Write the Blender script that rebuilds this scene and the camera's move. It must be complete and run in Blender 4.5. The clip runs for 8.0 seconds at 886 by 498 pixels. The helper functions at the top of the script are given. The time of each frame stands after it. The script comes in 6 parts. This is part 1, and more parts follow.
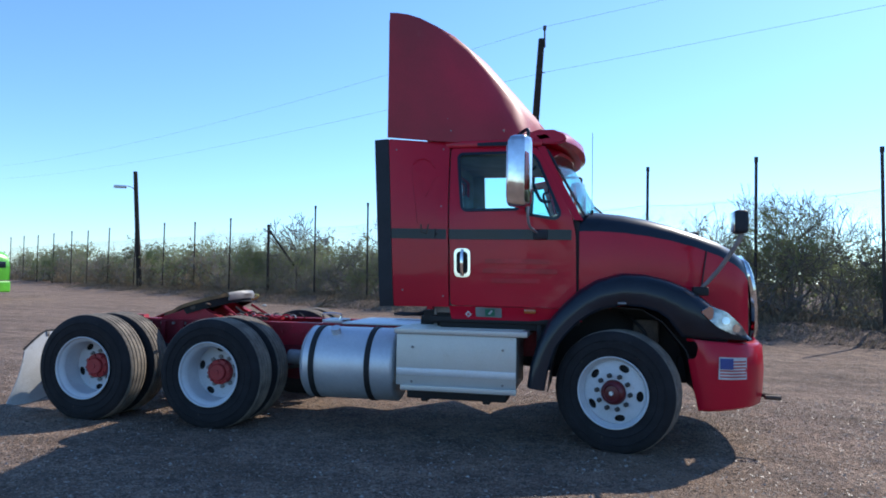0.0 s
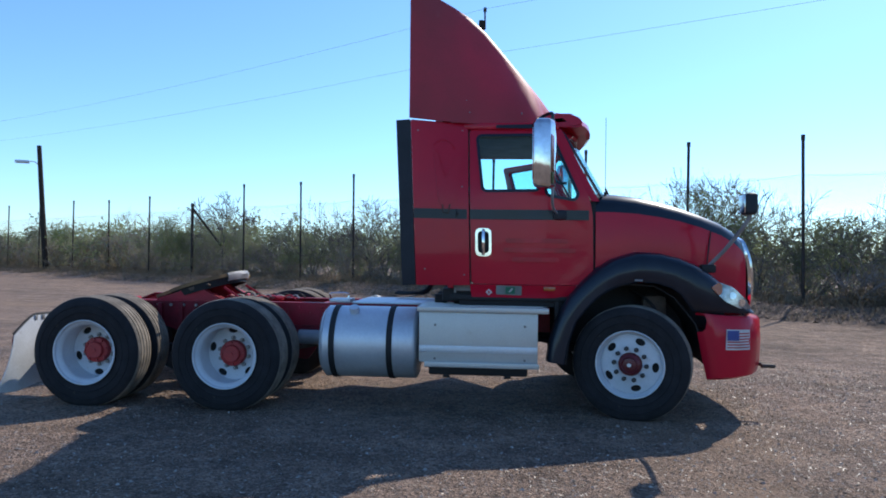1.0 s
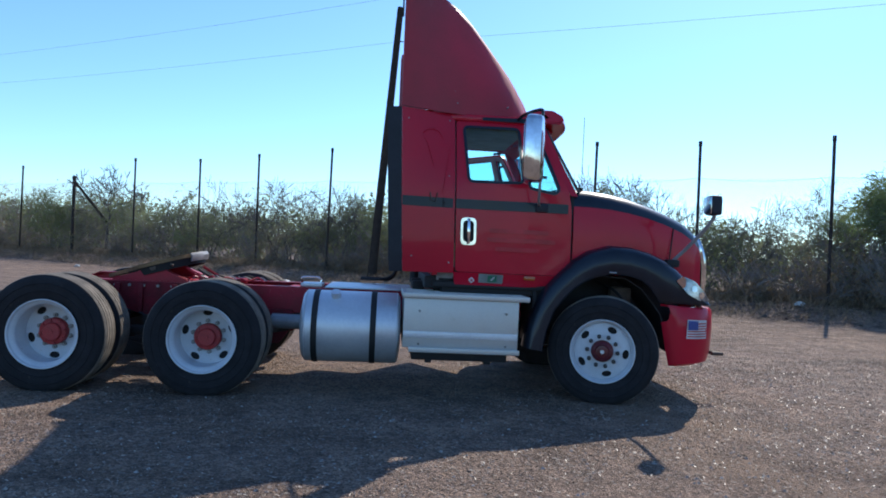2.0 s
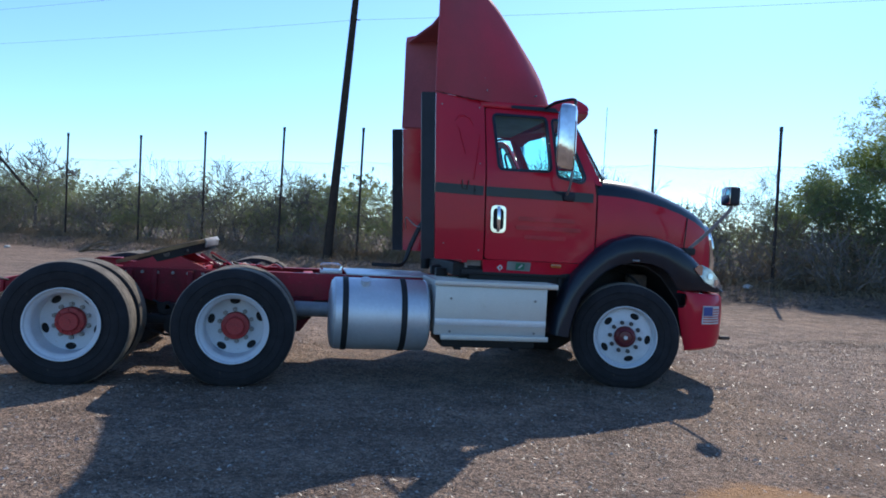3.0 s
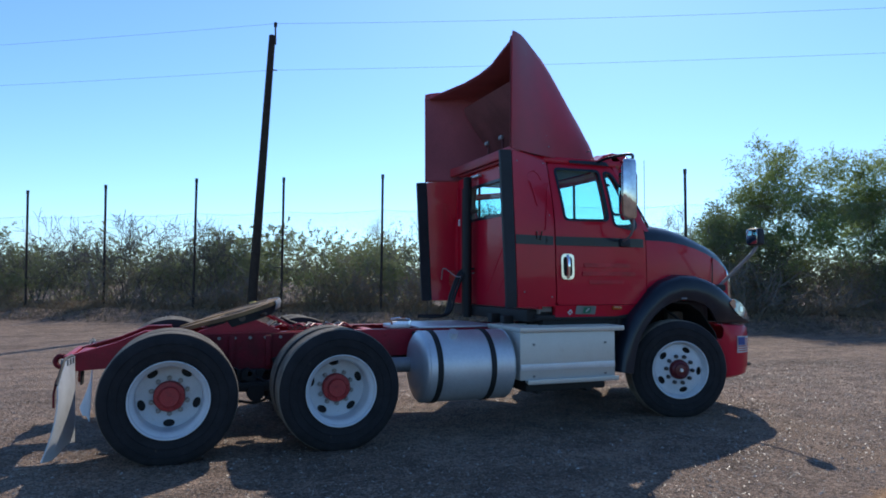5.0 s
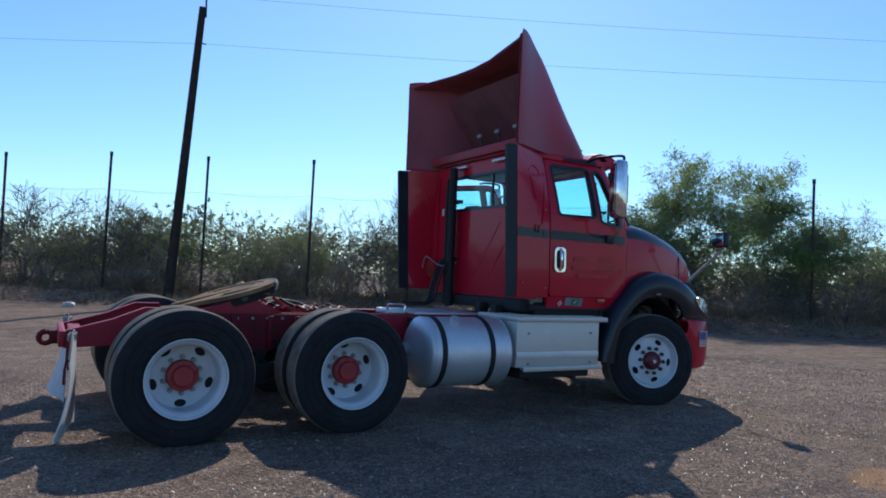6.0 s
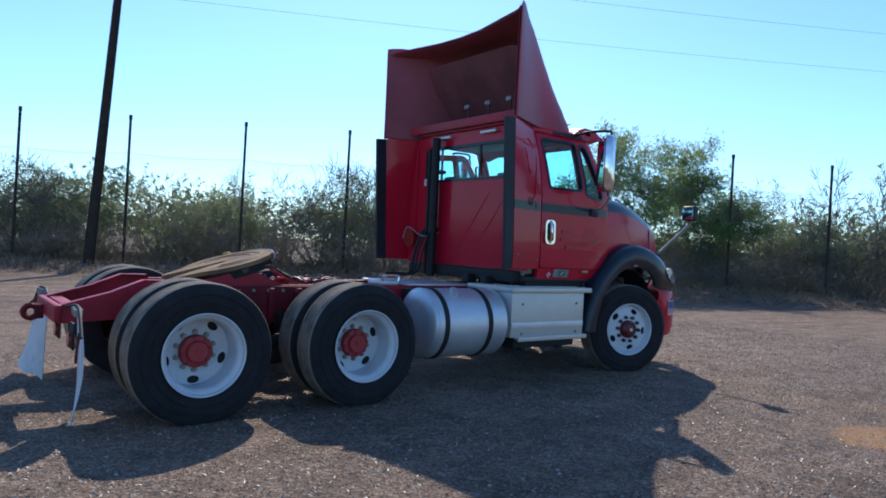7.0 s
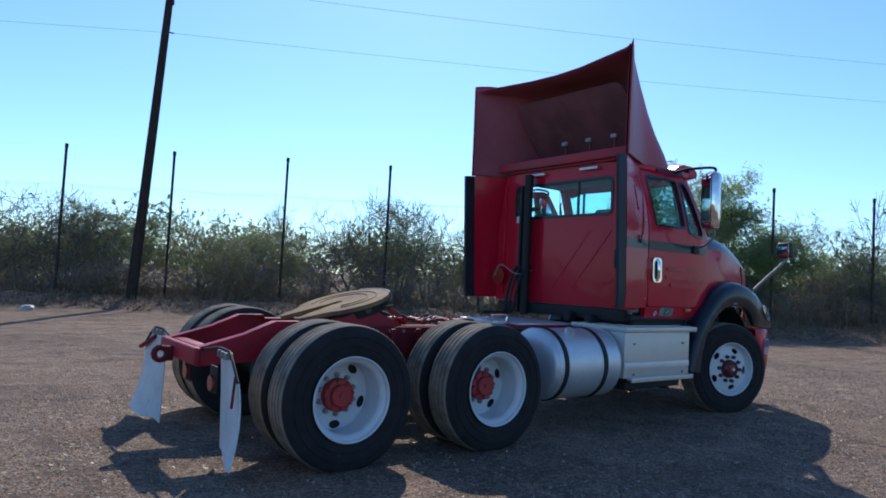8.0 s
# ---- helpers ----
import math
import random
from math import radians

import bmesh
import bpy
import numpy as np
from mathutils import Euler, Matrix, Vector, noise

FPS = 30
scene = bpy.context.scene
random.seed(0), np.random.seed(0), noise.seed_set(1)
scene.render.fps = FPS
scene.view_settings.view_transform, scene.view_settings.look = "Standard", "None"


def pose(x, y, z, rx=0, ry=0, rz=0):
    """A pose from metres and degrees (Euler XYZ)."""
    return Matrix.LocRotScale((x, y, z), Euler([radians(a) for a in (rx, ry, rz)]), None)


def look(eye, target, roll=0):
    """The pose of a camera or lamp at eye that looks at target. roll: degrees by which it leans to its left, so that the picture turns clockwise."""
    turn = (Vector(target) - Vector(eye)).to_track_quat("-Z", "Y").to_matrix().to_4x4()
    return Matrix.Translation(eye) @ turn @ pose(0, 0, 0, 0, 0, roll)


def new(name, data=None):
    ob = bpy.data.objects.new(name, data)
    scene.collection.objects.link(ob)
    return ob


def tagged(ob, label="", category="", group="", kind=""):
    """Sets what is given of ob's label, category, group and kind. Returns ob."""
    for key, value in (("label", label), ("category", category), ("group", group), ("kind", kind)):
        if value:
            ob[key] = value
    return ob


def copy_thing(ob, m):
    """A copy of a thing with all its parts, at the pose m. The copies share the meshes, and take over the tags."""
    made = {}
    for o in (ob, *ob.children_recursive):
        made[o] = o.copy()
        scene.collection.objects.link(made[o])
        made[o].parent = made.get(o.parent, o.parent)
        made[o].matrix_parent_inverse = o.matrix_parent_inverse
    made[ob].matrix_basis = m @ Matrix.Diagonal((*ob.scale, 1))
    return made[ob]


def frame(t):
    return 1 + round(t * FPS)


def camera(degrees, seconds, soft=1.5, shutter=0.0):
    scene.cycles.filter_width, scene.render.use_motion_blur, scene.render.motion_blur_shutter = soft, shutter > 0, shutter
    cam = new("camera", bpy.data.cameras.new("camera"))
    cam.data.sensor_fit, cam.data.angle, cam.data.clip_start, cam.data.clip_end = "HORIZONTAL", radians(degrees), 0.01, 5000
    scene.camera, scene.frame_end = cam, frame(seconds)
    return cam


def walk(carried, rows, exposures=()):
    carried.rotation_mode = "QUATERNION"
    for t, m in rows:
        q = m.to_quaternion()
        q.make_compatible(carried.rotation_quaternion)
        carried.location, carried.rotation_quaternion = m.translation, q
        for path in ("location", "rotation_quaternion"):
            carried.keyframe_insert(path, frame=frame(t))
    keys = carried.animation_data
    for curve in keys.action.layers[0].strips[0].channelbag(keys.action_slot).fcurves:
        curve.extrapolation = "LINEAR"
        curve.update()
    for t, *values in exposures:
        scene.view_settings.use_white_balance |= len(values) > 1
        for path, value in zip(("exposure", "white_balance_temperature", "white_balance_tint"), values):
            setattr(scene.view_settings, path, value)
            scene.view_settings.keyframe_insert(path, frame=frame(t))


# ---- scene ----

# ---------------------------------------------------------------- camera
cam = camera(65.8, 8.0, soft=1.8)
PATH = [
    (0, (-0.166, -7.03, 1.418), (-0.59, -5.077, 1.5), 1.0),
    (0.5, (-0.629, -7.211, 1.404), (-0.935, -5.234, 1.448), 1.4),
    (1, (-1.104, -7.289, 1.394), (-1.278, -5.297, 1.422), 0.8),
    (1.5, (-1.576, -7.402, 1.379), (-1.585, -5.403, 1.415), 1.6),
    (2.8, (-2.748, -7.305, 1.366), (-2.396, -5.337, 1.294), 3.4),
    (3, (-2.942, -7.263, 1.382), (-2.574, -5.297, 1.338), 3.1),
    (3.5, (-3.411, -7.197, 1.383), (-3.014, -5.238, 1.452), 2.0),
    (4, (-3.89, -7.1, 1.385), (-3.41, -5.159, 1.427), 1.2),
    (4.5, (-4.354, -6.988, 1.392), (-3.783, -5.073, 1.463), 0.6),
    (4.7, (-4.567, -6.978, 1.413), (-3.943, -5.08, 1.491), 0.4),
    (5.8, (-5.66, -6.693, 1.338), (-4.692, -4.946, 1.453), 1.5),
    (6, (-5.828, -6.609, 1.33), (-4.836, -4.874, 1.408), 2.5),
    (6.5, (-6.16, -6.393, 1.354), (-5.078, -4.711, 1.344), 2.8),
    (7, (-6.528, -6.141, 1.345), (-5.316, -4.549, 1.336), 2.9),
    (7.5, (-6.879, -5.808, 1.36), (-5.612, -4.263, 1.442), 2.5),
    (8, (-7.259, -5.479, 1.352), (-6.076, -3.869, 1.438), 2.8),
]
walk(cam, [(t, look(eye, target, roll)) for t, eye, target, roll in PATH], [(0, 0.23), (1.5, 0.12), (2.9, 0.24), (3.3, 0.12), (4.7, -0.03), (5.8, -0.33), (6.3, -0.07), (7.0, 0.1), (7.5, 0.1), (8, -0.1)])


# ---------------------------------------------------------------- sky, sun
SUN_AZ, SUN_EL = radians(34.1), radians(41.5)
world = bpy.data.worlds.new("sky")
scene.world = world
world.use_nodes = True
wn = world.node_tree
sky = wn.nodes.new("ShaderNodeTexSky")
sky.sky_type, sky.sun_disc = "NISHITA", False
sky.sun_elevation, sky.sun_rotation = SUN_EL, SUN_AZ
sky.air_density, sky.dust_density, sky.ozone_density = 1.0, 0.25, 4.2
cool = wn.nodes.new("ShaderNodeMix")
cool.data_type, cool.blend_type = "RGBA", "MULTIPLY"
cool.inputs[0].default_value = 1.0
cool.inputs[7].default_value = (0.735, 0.97, 1.18, 1)
wn.links.new(sky.outputs[0], cool.inputs[6])
wn.links.new(cool.outputs[2], wn.nodes["Background"].inputs["Color"])
wn.nodes["Background"].inputs["Strength"].default_value = 0.175
sun_data = bpy.data.lights.new("sun", "SUN")
sun_data.energy, sun_data.angle, sun_data.color = 4.4, radians(0.53), (1.0, 0.94, 0.85)
sun = new("sun", sun_data)
sun.matrix_world = look((30 * math.sin(SUN_AZ), 30 * math.cos(SUN_AZ), 30 * math.tan(SUN_EL)), (0, 0, 0))

# ---------------------------------------------------------------- materials


def material(name, color, rough=0.5, metal=0.0, vary=0.12, scale=6.0, fine=90.0, bump=0.0, second=None, amount=0.5,
             coat=0.0, rough_vary=0.1, spot=0.0, spot_color=(0.5, 0.4, 0.3), per_object=0.0, translucent=0.0, spec=0.5, wave=0.0):
    """A painted, metal or earthen surface: base colour with broad and fine variation, optional stains and relief."""
    m = bpy.data.materials.new(name)
    m.use_nodes = True
    nt = m.node_tree
    nodes, links = nt.nodes, nt.links
    b = nodes["Principled BSDF"]
    tc = nodes.new("ShaderNodeTexCoord")

    def noise_tex(s, detail=4.0, r=0.55):
        n = nodes.new("ShaderNodeTexNoise")
        n.inputs["Scale"].default_value, n.inputs["Detail"].default_value, n.inputs["Roughness"].default_value = s, detail, r
        links.new(tc.outputs["Object"], n.inputs["Vector"])
        return n

    def ramp(src, lo, hi, a=(0, 0, 0, 1), c=(1, 1, 1, 1)):
        r = nodes.new("ShaderNodeValToRGB")
        r.color_ramp.elements[0].position, r.color_ramp.elements[1].position = lo, hi
        r.color_ramp.elements[0].color, r.color_ramp.elements[1].color = a, c
        links.new(src, r.inputs[0])
        return r.outputs["Color"]

    def mix(kind, fac, a, c):
        x = nodes.new("ShaderNodeMix")
        x.data_type, x.blend_type = "RGBA", kind
        for sock, v in (("Factor", fac), ("A", a), ("B", c)):
            target = next(i for i in x.inputs if i.name == sock and (i.type == "RGBA" or sock == "Factor"))
            if isinstance(v, (int, float, tuple)):
                target.default_value = v
            else:
                links.new(v, target)
        return next(o for o in x.outputs if o.type == "RGBA")

    broad, small = noise_tex(scale), noise_tex(fine, 3.0, 0.6)
    two = second or tuple(c * 0.6 for c in color)
    col = mix("MIX", ramp(broad.outputs["Fac"], 0.5 - amount * 0.35, 0.5 + amount * 0.35), (*two, 1), (*color, 1))
    v0, v1 = 1 - vary, 1 + vary
    col = mix("MULTIPLY", 1.0, col, ramp(small.outputs["Fac"], 0.3, 0.7, (v0, v0, v0, 1), (v1, v1, v1, 1)))
    if spot:
        st = noise_tex(scale * 2.7, 6.0, 0.65)
        col = mix("MIX", ramp(st.outputs["Fac"], 0.72 - spot * 0.3, 0.78), col, (*spot_color, 1))
    if per_object:
        oi = nodes.new("ShaderNodeObjectInfo")
        col = mix("MULTIPLY", 1.0, col, ramp(oi.outputs["Random"], 0, 1, (1 - per_object, 1 - per_object, 1 - per_object * 1.2, 1), (1 + per_object, 1 + per_object * 0.8, 1, 1)))
    links.new(col, b.inputs["Base Color"])
    rr = nodes.new("ShaderNodeMapRange")
    rr.inputs["To Min"].default_value, rr.inputs["To Max"].default_value = max(0.02, rough - rough_vary), min(1, rough + rough_vary)
    links.new(broad.outputs["Fac"], rr.inputs["Value"])
    links.new(rr.outputs[0], b.inputs["Roughness"])
    b.inputs["Specular IOR Level"].default_value = spec
    b.inputs["Metallic"].default_value = metal
    b.inputs["Coat Weight"].default_value = coat
    b.inputs["Coat Roughness"].default_value = 0.1
    if bump:
        bp = nodes.new("ShaderNodeBump")
        bp.inputs["Strength"].default_value, bp.inputs["Distance"].default_value = 0.8, bump
        links.new(small.outputs["Fac"], bp.inputs["Height"])
        links.new(bp.outputs[0], b.inputs["Normal"])
    if wave:
        wv = nodes.new("ShaderNodeBump")
        wv.inputs["Strength"].default_value, wv.inputs["Distance"].default_value = 1.0, wave
        links.new(noise_tex(5.0, 2.0, 0.5).outputs["Fac"], wv.inputs["Height"])
        links.new(wv.outputs[0], b.inputs["Coat Normal"])
    if translucent:
        tr = nodes.new("ShaderNodeBsdfTranslucent")
        links.new(col, tr.inputs["Color"])
        ms = nodes.new("ShaderNodeMixShader")
        ms.inputs[0].default_value = translucent
        links.new(b.outputs[0], ms.inputs[1])
        links.new(tr.outputs[0], ms.inputs[2])
        links.new(ms.outputs[0], nodes["Material Output"].inputs["Surface"])
    return m


def glass(name, tint, rough=0.0):
    m = bpy.data.materials.new(name)
    m.use_nodes = True
    nodes, links = m.node_tree.nodes, m.node_tree.links
    nodes.remove(nodes["Principled BSDF"])
    tp, gl = nodes.new("ShaderNodeBsdfTransparent"), nodes.new("ShaderNodeBsdfGlossy")
    ms, lw, pw, sc = nodes.new("ShaderNodeMixShader"), nodes.new("ShaderNodeLayerWeight"), nodes.new("ShaderNodeMath"), nodes.new("ShaderNodeMath")
    pw.operation, sc.operation = "POWER", "MULTIPLY_ADD"
    pw.inputs[1].default_value, sc.inputs[1].default_value, sc.inputs[2].default_value = 5.0, 0.5, 0.03
    links.new(lw.outputs["Facing"], pw.inputs[0])
    links.new(pw.outputs[0], sc.inputs[0])
    tp.inputs["Color"].default_value = (*tint, 1)
    gl.inputs["Roughness"].default_value = rough
    links.new(sc.outputs[0], ms.inputs[0])
    links.new(tp.outputs[0], ms.inputs[1])
    links.new(gl.outputs[0], ms.inputs[2])
    links.new(ms.outputs[0], nodes["Material Output"].inputs["Surface"])
    return m


M = dict(
    red=material("red_paint", (0.52, 0.008, 0.03), 0.35, coat=0.4, wave=0.003, spec=0.1, vary=0.05, scale=1.5, second=(0.45, 0.008, 0.028), spot=0.12, spot_color=(0.24, 0.05, 0.05)),
    faded=material("faded_red_plastic", (0.45, 0.03, 0.05), 0.45, spec=0.3, vary=0.08, scale=1.2, second=(0.28, 0.03, 0.036), spot=0.25, spot_color=(0.3, 0.07, 0.07)),
    chassis=material("chassis_red", (0.42, 0.014, 0.034), 0.45, spec=0.3, vary=0.15, scale=4.0, second=(0.27, 0.016, 0.026), spot=0.35, spot_color=(0.16, 0.07, 0.05), bump=0.002),
    # chassis red darkened to stand in for shade round the bogie, with grime spots
    grimy=material("shaded_grimy_red", (0.20, 0.012, 0.024), 0.6, spec=0.2, vary=0.25, scale=6.0, second=(0.10, 0.012, 0.016), spot=0.4, spot_color=(0.07, 0.04, 0.035), bump=0.003),
    black=material("black_paint", (0.011, 0.018, 0.030), 0.35, coat=0.35, wave=0.003, spec=0.2, vary=0.1, scale=3.0, spot=0.1, spot_color=(0.05, 0.05, 0.05)),
    plastic=material("dark_plastic", (0.020, 0.025, 0.034), 0.5, spec=0.3, vary=0.15, scale=4.0, spot=0.25, spot_color=(0.07, 0.065, 0.06)),
    dark=material("grimy_black", (0.012, 0.012, 0.013), 0.7, vary=0.25, scale=9.0, spot=0.3, spot_color=(0.05, 0.042, 0.035)),
    rubber=material("tyre_rubber", (0.026, 0.026, 0.029), 0.8, spec=0.2, vary=0.2, scale=7.0, fine=160, bump=0.0015, spot=0.3, spot_color=(0.055, 0.05, 0.043)),
    tread=material("dusty_tread", (0.27, 0.23, 0.185), 0.85, spec=0.12, vary=0.2, scale=7.0, fine=120, bump=0.001, second=(0.13, 0.112, 0.093)),
    white=material("white_wheel_paint", (0.62, 0.645, 0.67), 0.4, vary=0.06, scale=5.0, second=(0.52, 0.545, 0.57), spot=0.25, spot_color=(0.4, 0.34, 0.28)),
    hub=material("worn_red_hub", (0.42, 0.03, 0.03), 0.5, vary=0.2, scale=12.0, second=(0.32, 0.025, 0.03), spot=0.4, spot_color=(0.22, 0.06, 0.05), bump=0.002),
    dark_nut=material("dark_steel_nut", (0.06, 0.056, 0.056), 0.6, metal=0.2, vary=0.3),
    nut=material("steel_nut", (0.30, 0.29, 0.28), 0.5, metal=0.5, vary=0.3),
    hubcap=material("dark_red_hub_cap", (0.15, 0.013, 0.018), 0.35, vary=0.2, scale=10.0, second=(0.09, 0.010, 0.014), spot=0.3, spot_color=(0.07, 0.035, 0.032)),
    arm=material("dull_grey_arm", (0.30, 0.30, 0.31), 0.55, metal=0.3, vary=0.1),
    litterfall=material("leaf_litter", (0.115, 0.085, 0.062), 0.9, vary=0.35, scale=3.0, fine=30, second=(0.07, 0.055, 0.042)),
    alu=material("brushed_aluminium", (0.66, 0.68, 0.70), 0.46, metal=0.65, vary=0.05, scale=3.0, second=(0.55, 0.57, 0.6), fine=40, spot=0.1, spot_color=(0.45, 0.43, 0.4)),
    step=material("pale_aluminium_panel", (0.56, 0.55, 0.52), 0.45, metal=0.6, vary=0.06, scale=2.5, second=(0.49, 0.48, 0.455), spot=0.25, spot_color=(0.42, 0.38, 0.32)),
    chrome=material("chrome", (0.82, 0.83, 0.85), 0.07, metal=1.0, vary=0.02, rough_vary=0.03),
    grease=material("greasy_plate", (0.30, 0.185, 0.09), 0.65, spec=0.08, vary=0.25, scale=4.0, second=(0.13, 0.085, 0.052), spot=0.4, spot_color=(0.05, 0.04, 0.035), bump=0.002),
    flap=material("pale_mud_flap", (0.62, 0.64, 0.66), 0.55, vary=0.1, scale=4.0, second=(0.5, 0.51, 0.52), spot=0.35, spot_color=(0.35, 0.31, 0.27), bump=0.003),
    brass=material("worn_brass", (0.62, 0.48, 0.16), 0.4, metal=0.6, vary=0.15, scale=20.0),
    steel=material("rusty_steel", (0.12, 0.09, 0.07), 0.7, metal=0.3, vary=0.2, scale=15.0, second=(0.07, 0.05, 0.04)),
    seat=material("grey_seat_cloth", (0.24, 0.23, 0.215), 0.9, vary=0.15, scale=8.0, fine=200),
    trim=material("grey_cab_trim", (0.30, 0.29, 0.275), 0.7, vary=0.1),
    amber=material("amber_lens", (0.50, 0.115, 0.02), 0.2, coat=0.5, vary=0.05),
    redlens=material("red_lens", (0.30, 0.03, 0.022), 0.2, coat=0.5, vary=0.05),
    headglass=material("headlamp_lens", (0.62, 0.66, 0.70), 0.12, metal=0.6, vary=0.3, scale=7.0, fine=22.0, second=(0.10, 0.11, 0.125), coat=1.0),
    lens=material("clear_lamp_lens", (0.62, 0.66, 0.7), 0.12, metal=0.5, vary=0.1, scale=20.0, coat=0.8),
    door_sheen=material("door_sheen_red", (0.53, 0.022, 0.045), 0.35, coat=0.3, spec=0.1, vary=0.1),
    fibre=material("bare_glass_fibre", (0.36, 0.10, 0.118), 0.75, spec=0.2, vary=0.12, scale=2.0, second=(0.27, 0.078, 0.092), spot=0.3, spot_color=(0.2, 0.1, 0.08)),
    # brown of the shade sheet in the deflector, shared by the lamp stalks
    shade_brown=material("fairing_shade_brown", (0.20, 0.07, 0.078), 0.8, vary=0.2, scale=3.0),
    decal_white=material("white_decal", (0.75, 0.75, 0.75), 0.5, vary=0.05),
    decal_red=material("red_decal", (0.55, 0.05, 0.05), 0.5, vary=0.05),
    decal_blue=material("blue_decal", (0.05, 0.08, 0.3), 0.5, vary=0.05),
    decal_green=material("green_decal", (0.030, 0.228, 0.132), 0.5, vary=0.08),
    decal_grey=material("pale_green_decal", (0.252, 0.288, 0.264), 0.5, vary=0.08),
    wood=material("weathered_pole_wood", (0.055, 0.043, 0.035), 0.95, spec=0.1, vary=0.3, scale=5.0, fine=60, second=(0.034, 0.027, 0.023), bump=0.004),
    post=material("dark_steel_post", (0.035, 0.032, 0.032), 0.7, metal=0.3, vary=0.2, scale=6.0, second=(0.05, 0.03, 0.022)),
    galvanised=material("galvanised_wire", (0.22, 0.21, 0.20), 0.7, metal=0.2, vary=0.15, scale=3.0, second=(0.30, 0.28, 0.26)),
    lime=material("lime_green_paint", (0.16, 0.62, 0.05), 0.3, coat=0.5, vary=0.04, scale=1.5),
    leaf=material("mesquite_leaf", (0.26, 0.315, 0.165), 0.7, spec=0.1, vary=0.2, scale=0.9, fine=14, second=(0.21, 0.25, 0.135), per_object=0.22, translucent=0.62),
    leaf_tree=material("tree_leaf", (0.33, 0.42, 0.155), 0.7, spec=0.1, vary=0.2, scale=0.7, fine=10, second=(0.26, 0.335, 0.125), translucent=0.68),
    leaf_grey=material("grey_green_leaf", (0.25, 0.265, 0.18), 0.75, spec=0.1, vary=0.2, scale=0.9, fine=14, second=(0.21, 0.21, 0.15), per_object=0.22, translucent=0.6),
    drybush=material("dry_brush_leaf", (0.33, 0.262, 0.195), 0.8, spec=0.1, vary=0.3, scale=1.2, fine=14, second=(0.25, 0.2, 0.15), per_object=0.25, translucent=0.55),
    twig=material("dark_twig", (0.12, 0.105, 0.095), 0.9, vary=0.25, scale=9.0, fine=40),
    bark=material("grey_bark", (0.27, 0.235, 0.21), 0.9, vary=0.3, scale=9.0, fine=40),
    glass=glass("cab_glass", (0.75, 0.95, 0.945)),
    litter=material("litter", (0.6, 0.6, 0.58), 0.6, vary=0.2),
    straw=material("dry_straw", (0.25, 0.19, 0.125), 0.85, vary=0.3, scale=1.0, fine=12, second=(0.2, 0.15, 0.095), translucent=0.3),
    flake=material("bark_flakes", (0.40, 0.325, 0.255), 0.45, spec=0.4, vary=0.4, scale=14.0, fine=31.0, second=(0.11, 0.085, 0.065), amount=0.3),
    pale=material("pale_chips", (0.55, 0.52, 0.47), 0.8, vary=0.2, scale=4.0),
    stone=material("grey_chips", (0.34, 0.31, 0.28), 0.8, vary=0.3, scale=4.0, fine=9.0, second=(0.2, 0.17, 0.15)),
)

# ---------------------------------------------------------------- mesh helpers


def part(name, bm, mat, parent=None, label="", smooth=True, sharp=40):
    """Links a bmesh as one mesh object under a thing or a part."""
    bmesh.ops.recalc_face_normals(bm, faces=bm.faces)
    me = bpy.data.meshes.new(name)
    bm.to_mesh(me)
    bm.free()
    me.materials.append(M[mat] if isinstance(mat, str) else mat)
    if smooth:
        me.shade_smooth()
        me.set_sharp_from_angle(angle=radians(sharp))
    ob = new(name, me)
    if parent:
        ob.parent = parent
    if label:
        ob["label"] = label
    return ob


def thing(name, label, category, group="", m=None, kind=""):
    ob = new(name)
    ob.empty_display_size = 0.2
    if m:
        ob.matrix_basis = m
    return tagged(ob, label, category, group, kind)


def box(bm, x0, x1, y0, y1, z0, z1, bevel=0.0, seg=2, m=None):
    vs = bmesh.ops.create_cube(bm, size=1.0)["verts"]
    for v in vs:
        v.co = Vector((x0 + (v.co.x + 0.5) * (x1 - x0), y0 + (v.co.y + 0.5) * (y1 - y0), z0 + (v.co.z + 0.5) * (z1 - z0)))
    if bevel:
        es = list({e for v in vs for e in v.link_edges})
        r = bmesh.ops.bevel(bm, geom=es, offset=bevel, segments=seg, affect="EDGES", profile=0.6)
        vs = list({v for f in r["faces"] for v in f.verts} | {v for v in vs if v.is_valid})
    if m:
        for v in vs:
            v.co = m @ v.co
    return bm


def cyl(bm, a, b, r, r2=None, n=16, caps=True):
    """A round bar from a to b."""
    a, b = Vector(a), Vector(b)
    q = (b - a).to_track_quat("Z", "Y").to_matrix().to_4x4()
    m = Matrix.Translation((a + b) / 2) @ q
    bmesh.ops.create_cone(bm, cap_ends=caps, segments=n, radius1=r, radius2=r if r2 is None else r2, depth=(b - a).length, matrix=m)
    return bm


def tube(bm, pts, r, n=8, r_end=None):
    """A bent bar along a line of points."""
    pts = [Vector(p) for p in pts]
    rings = []
    side = None
    for i, p in enumerate(pts):
        d = (pts[min(i + 1, len(pts) - 1)] - pts[max(i - 1, 0)]).normalized()
        if side is None:
            side = d.orthogonal().normalized()
        side = (side - d * side.dot(d)).normalized()
        up = d.cross(side)
        rad = r if r_end is None else r + (r_end - r) * i / (len(pts) - 1)
        rings.append([bm.verts.new(p + rad * (side * math.cos(6.2832 * k / n) + up * math.sin(6.2832 * k / n))) for k in range(n)])
    for a, b in zip(rings, rings[1:]):
        for k in range(n):
            bm.faces.new((a[k], a[(k + 1) % n], b[(k + 1) % n], b[k]))
    bm.faces.new(rings[0][::-1]), bm.faces.new(rings[-1])
    return bm


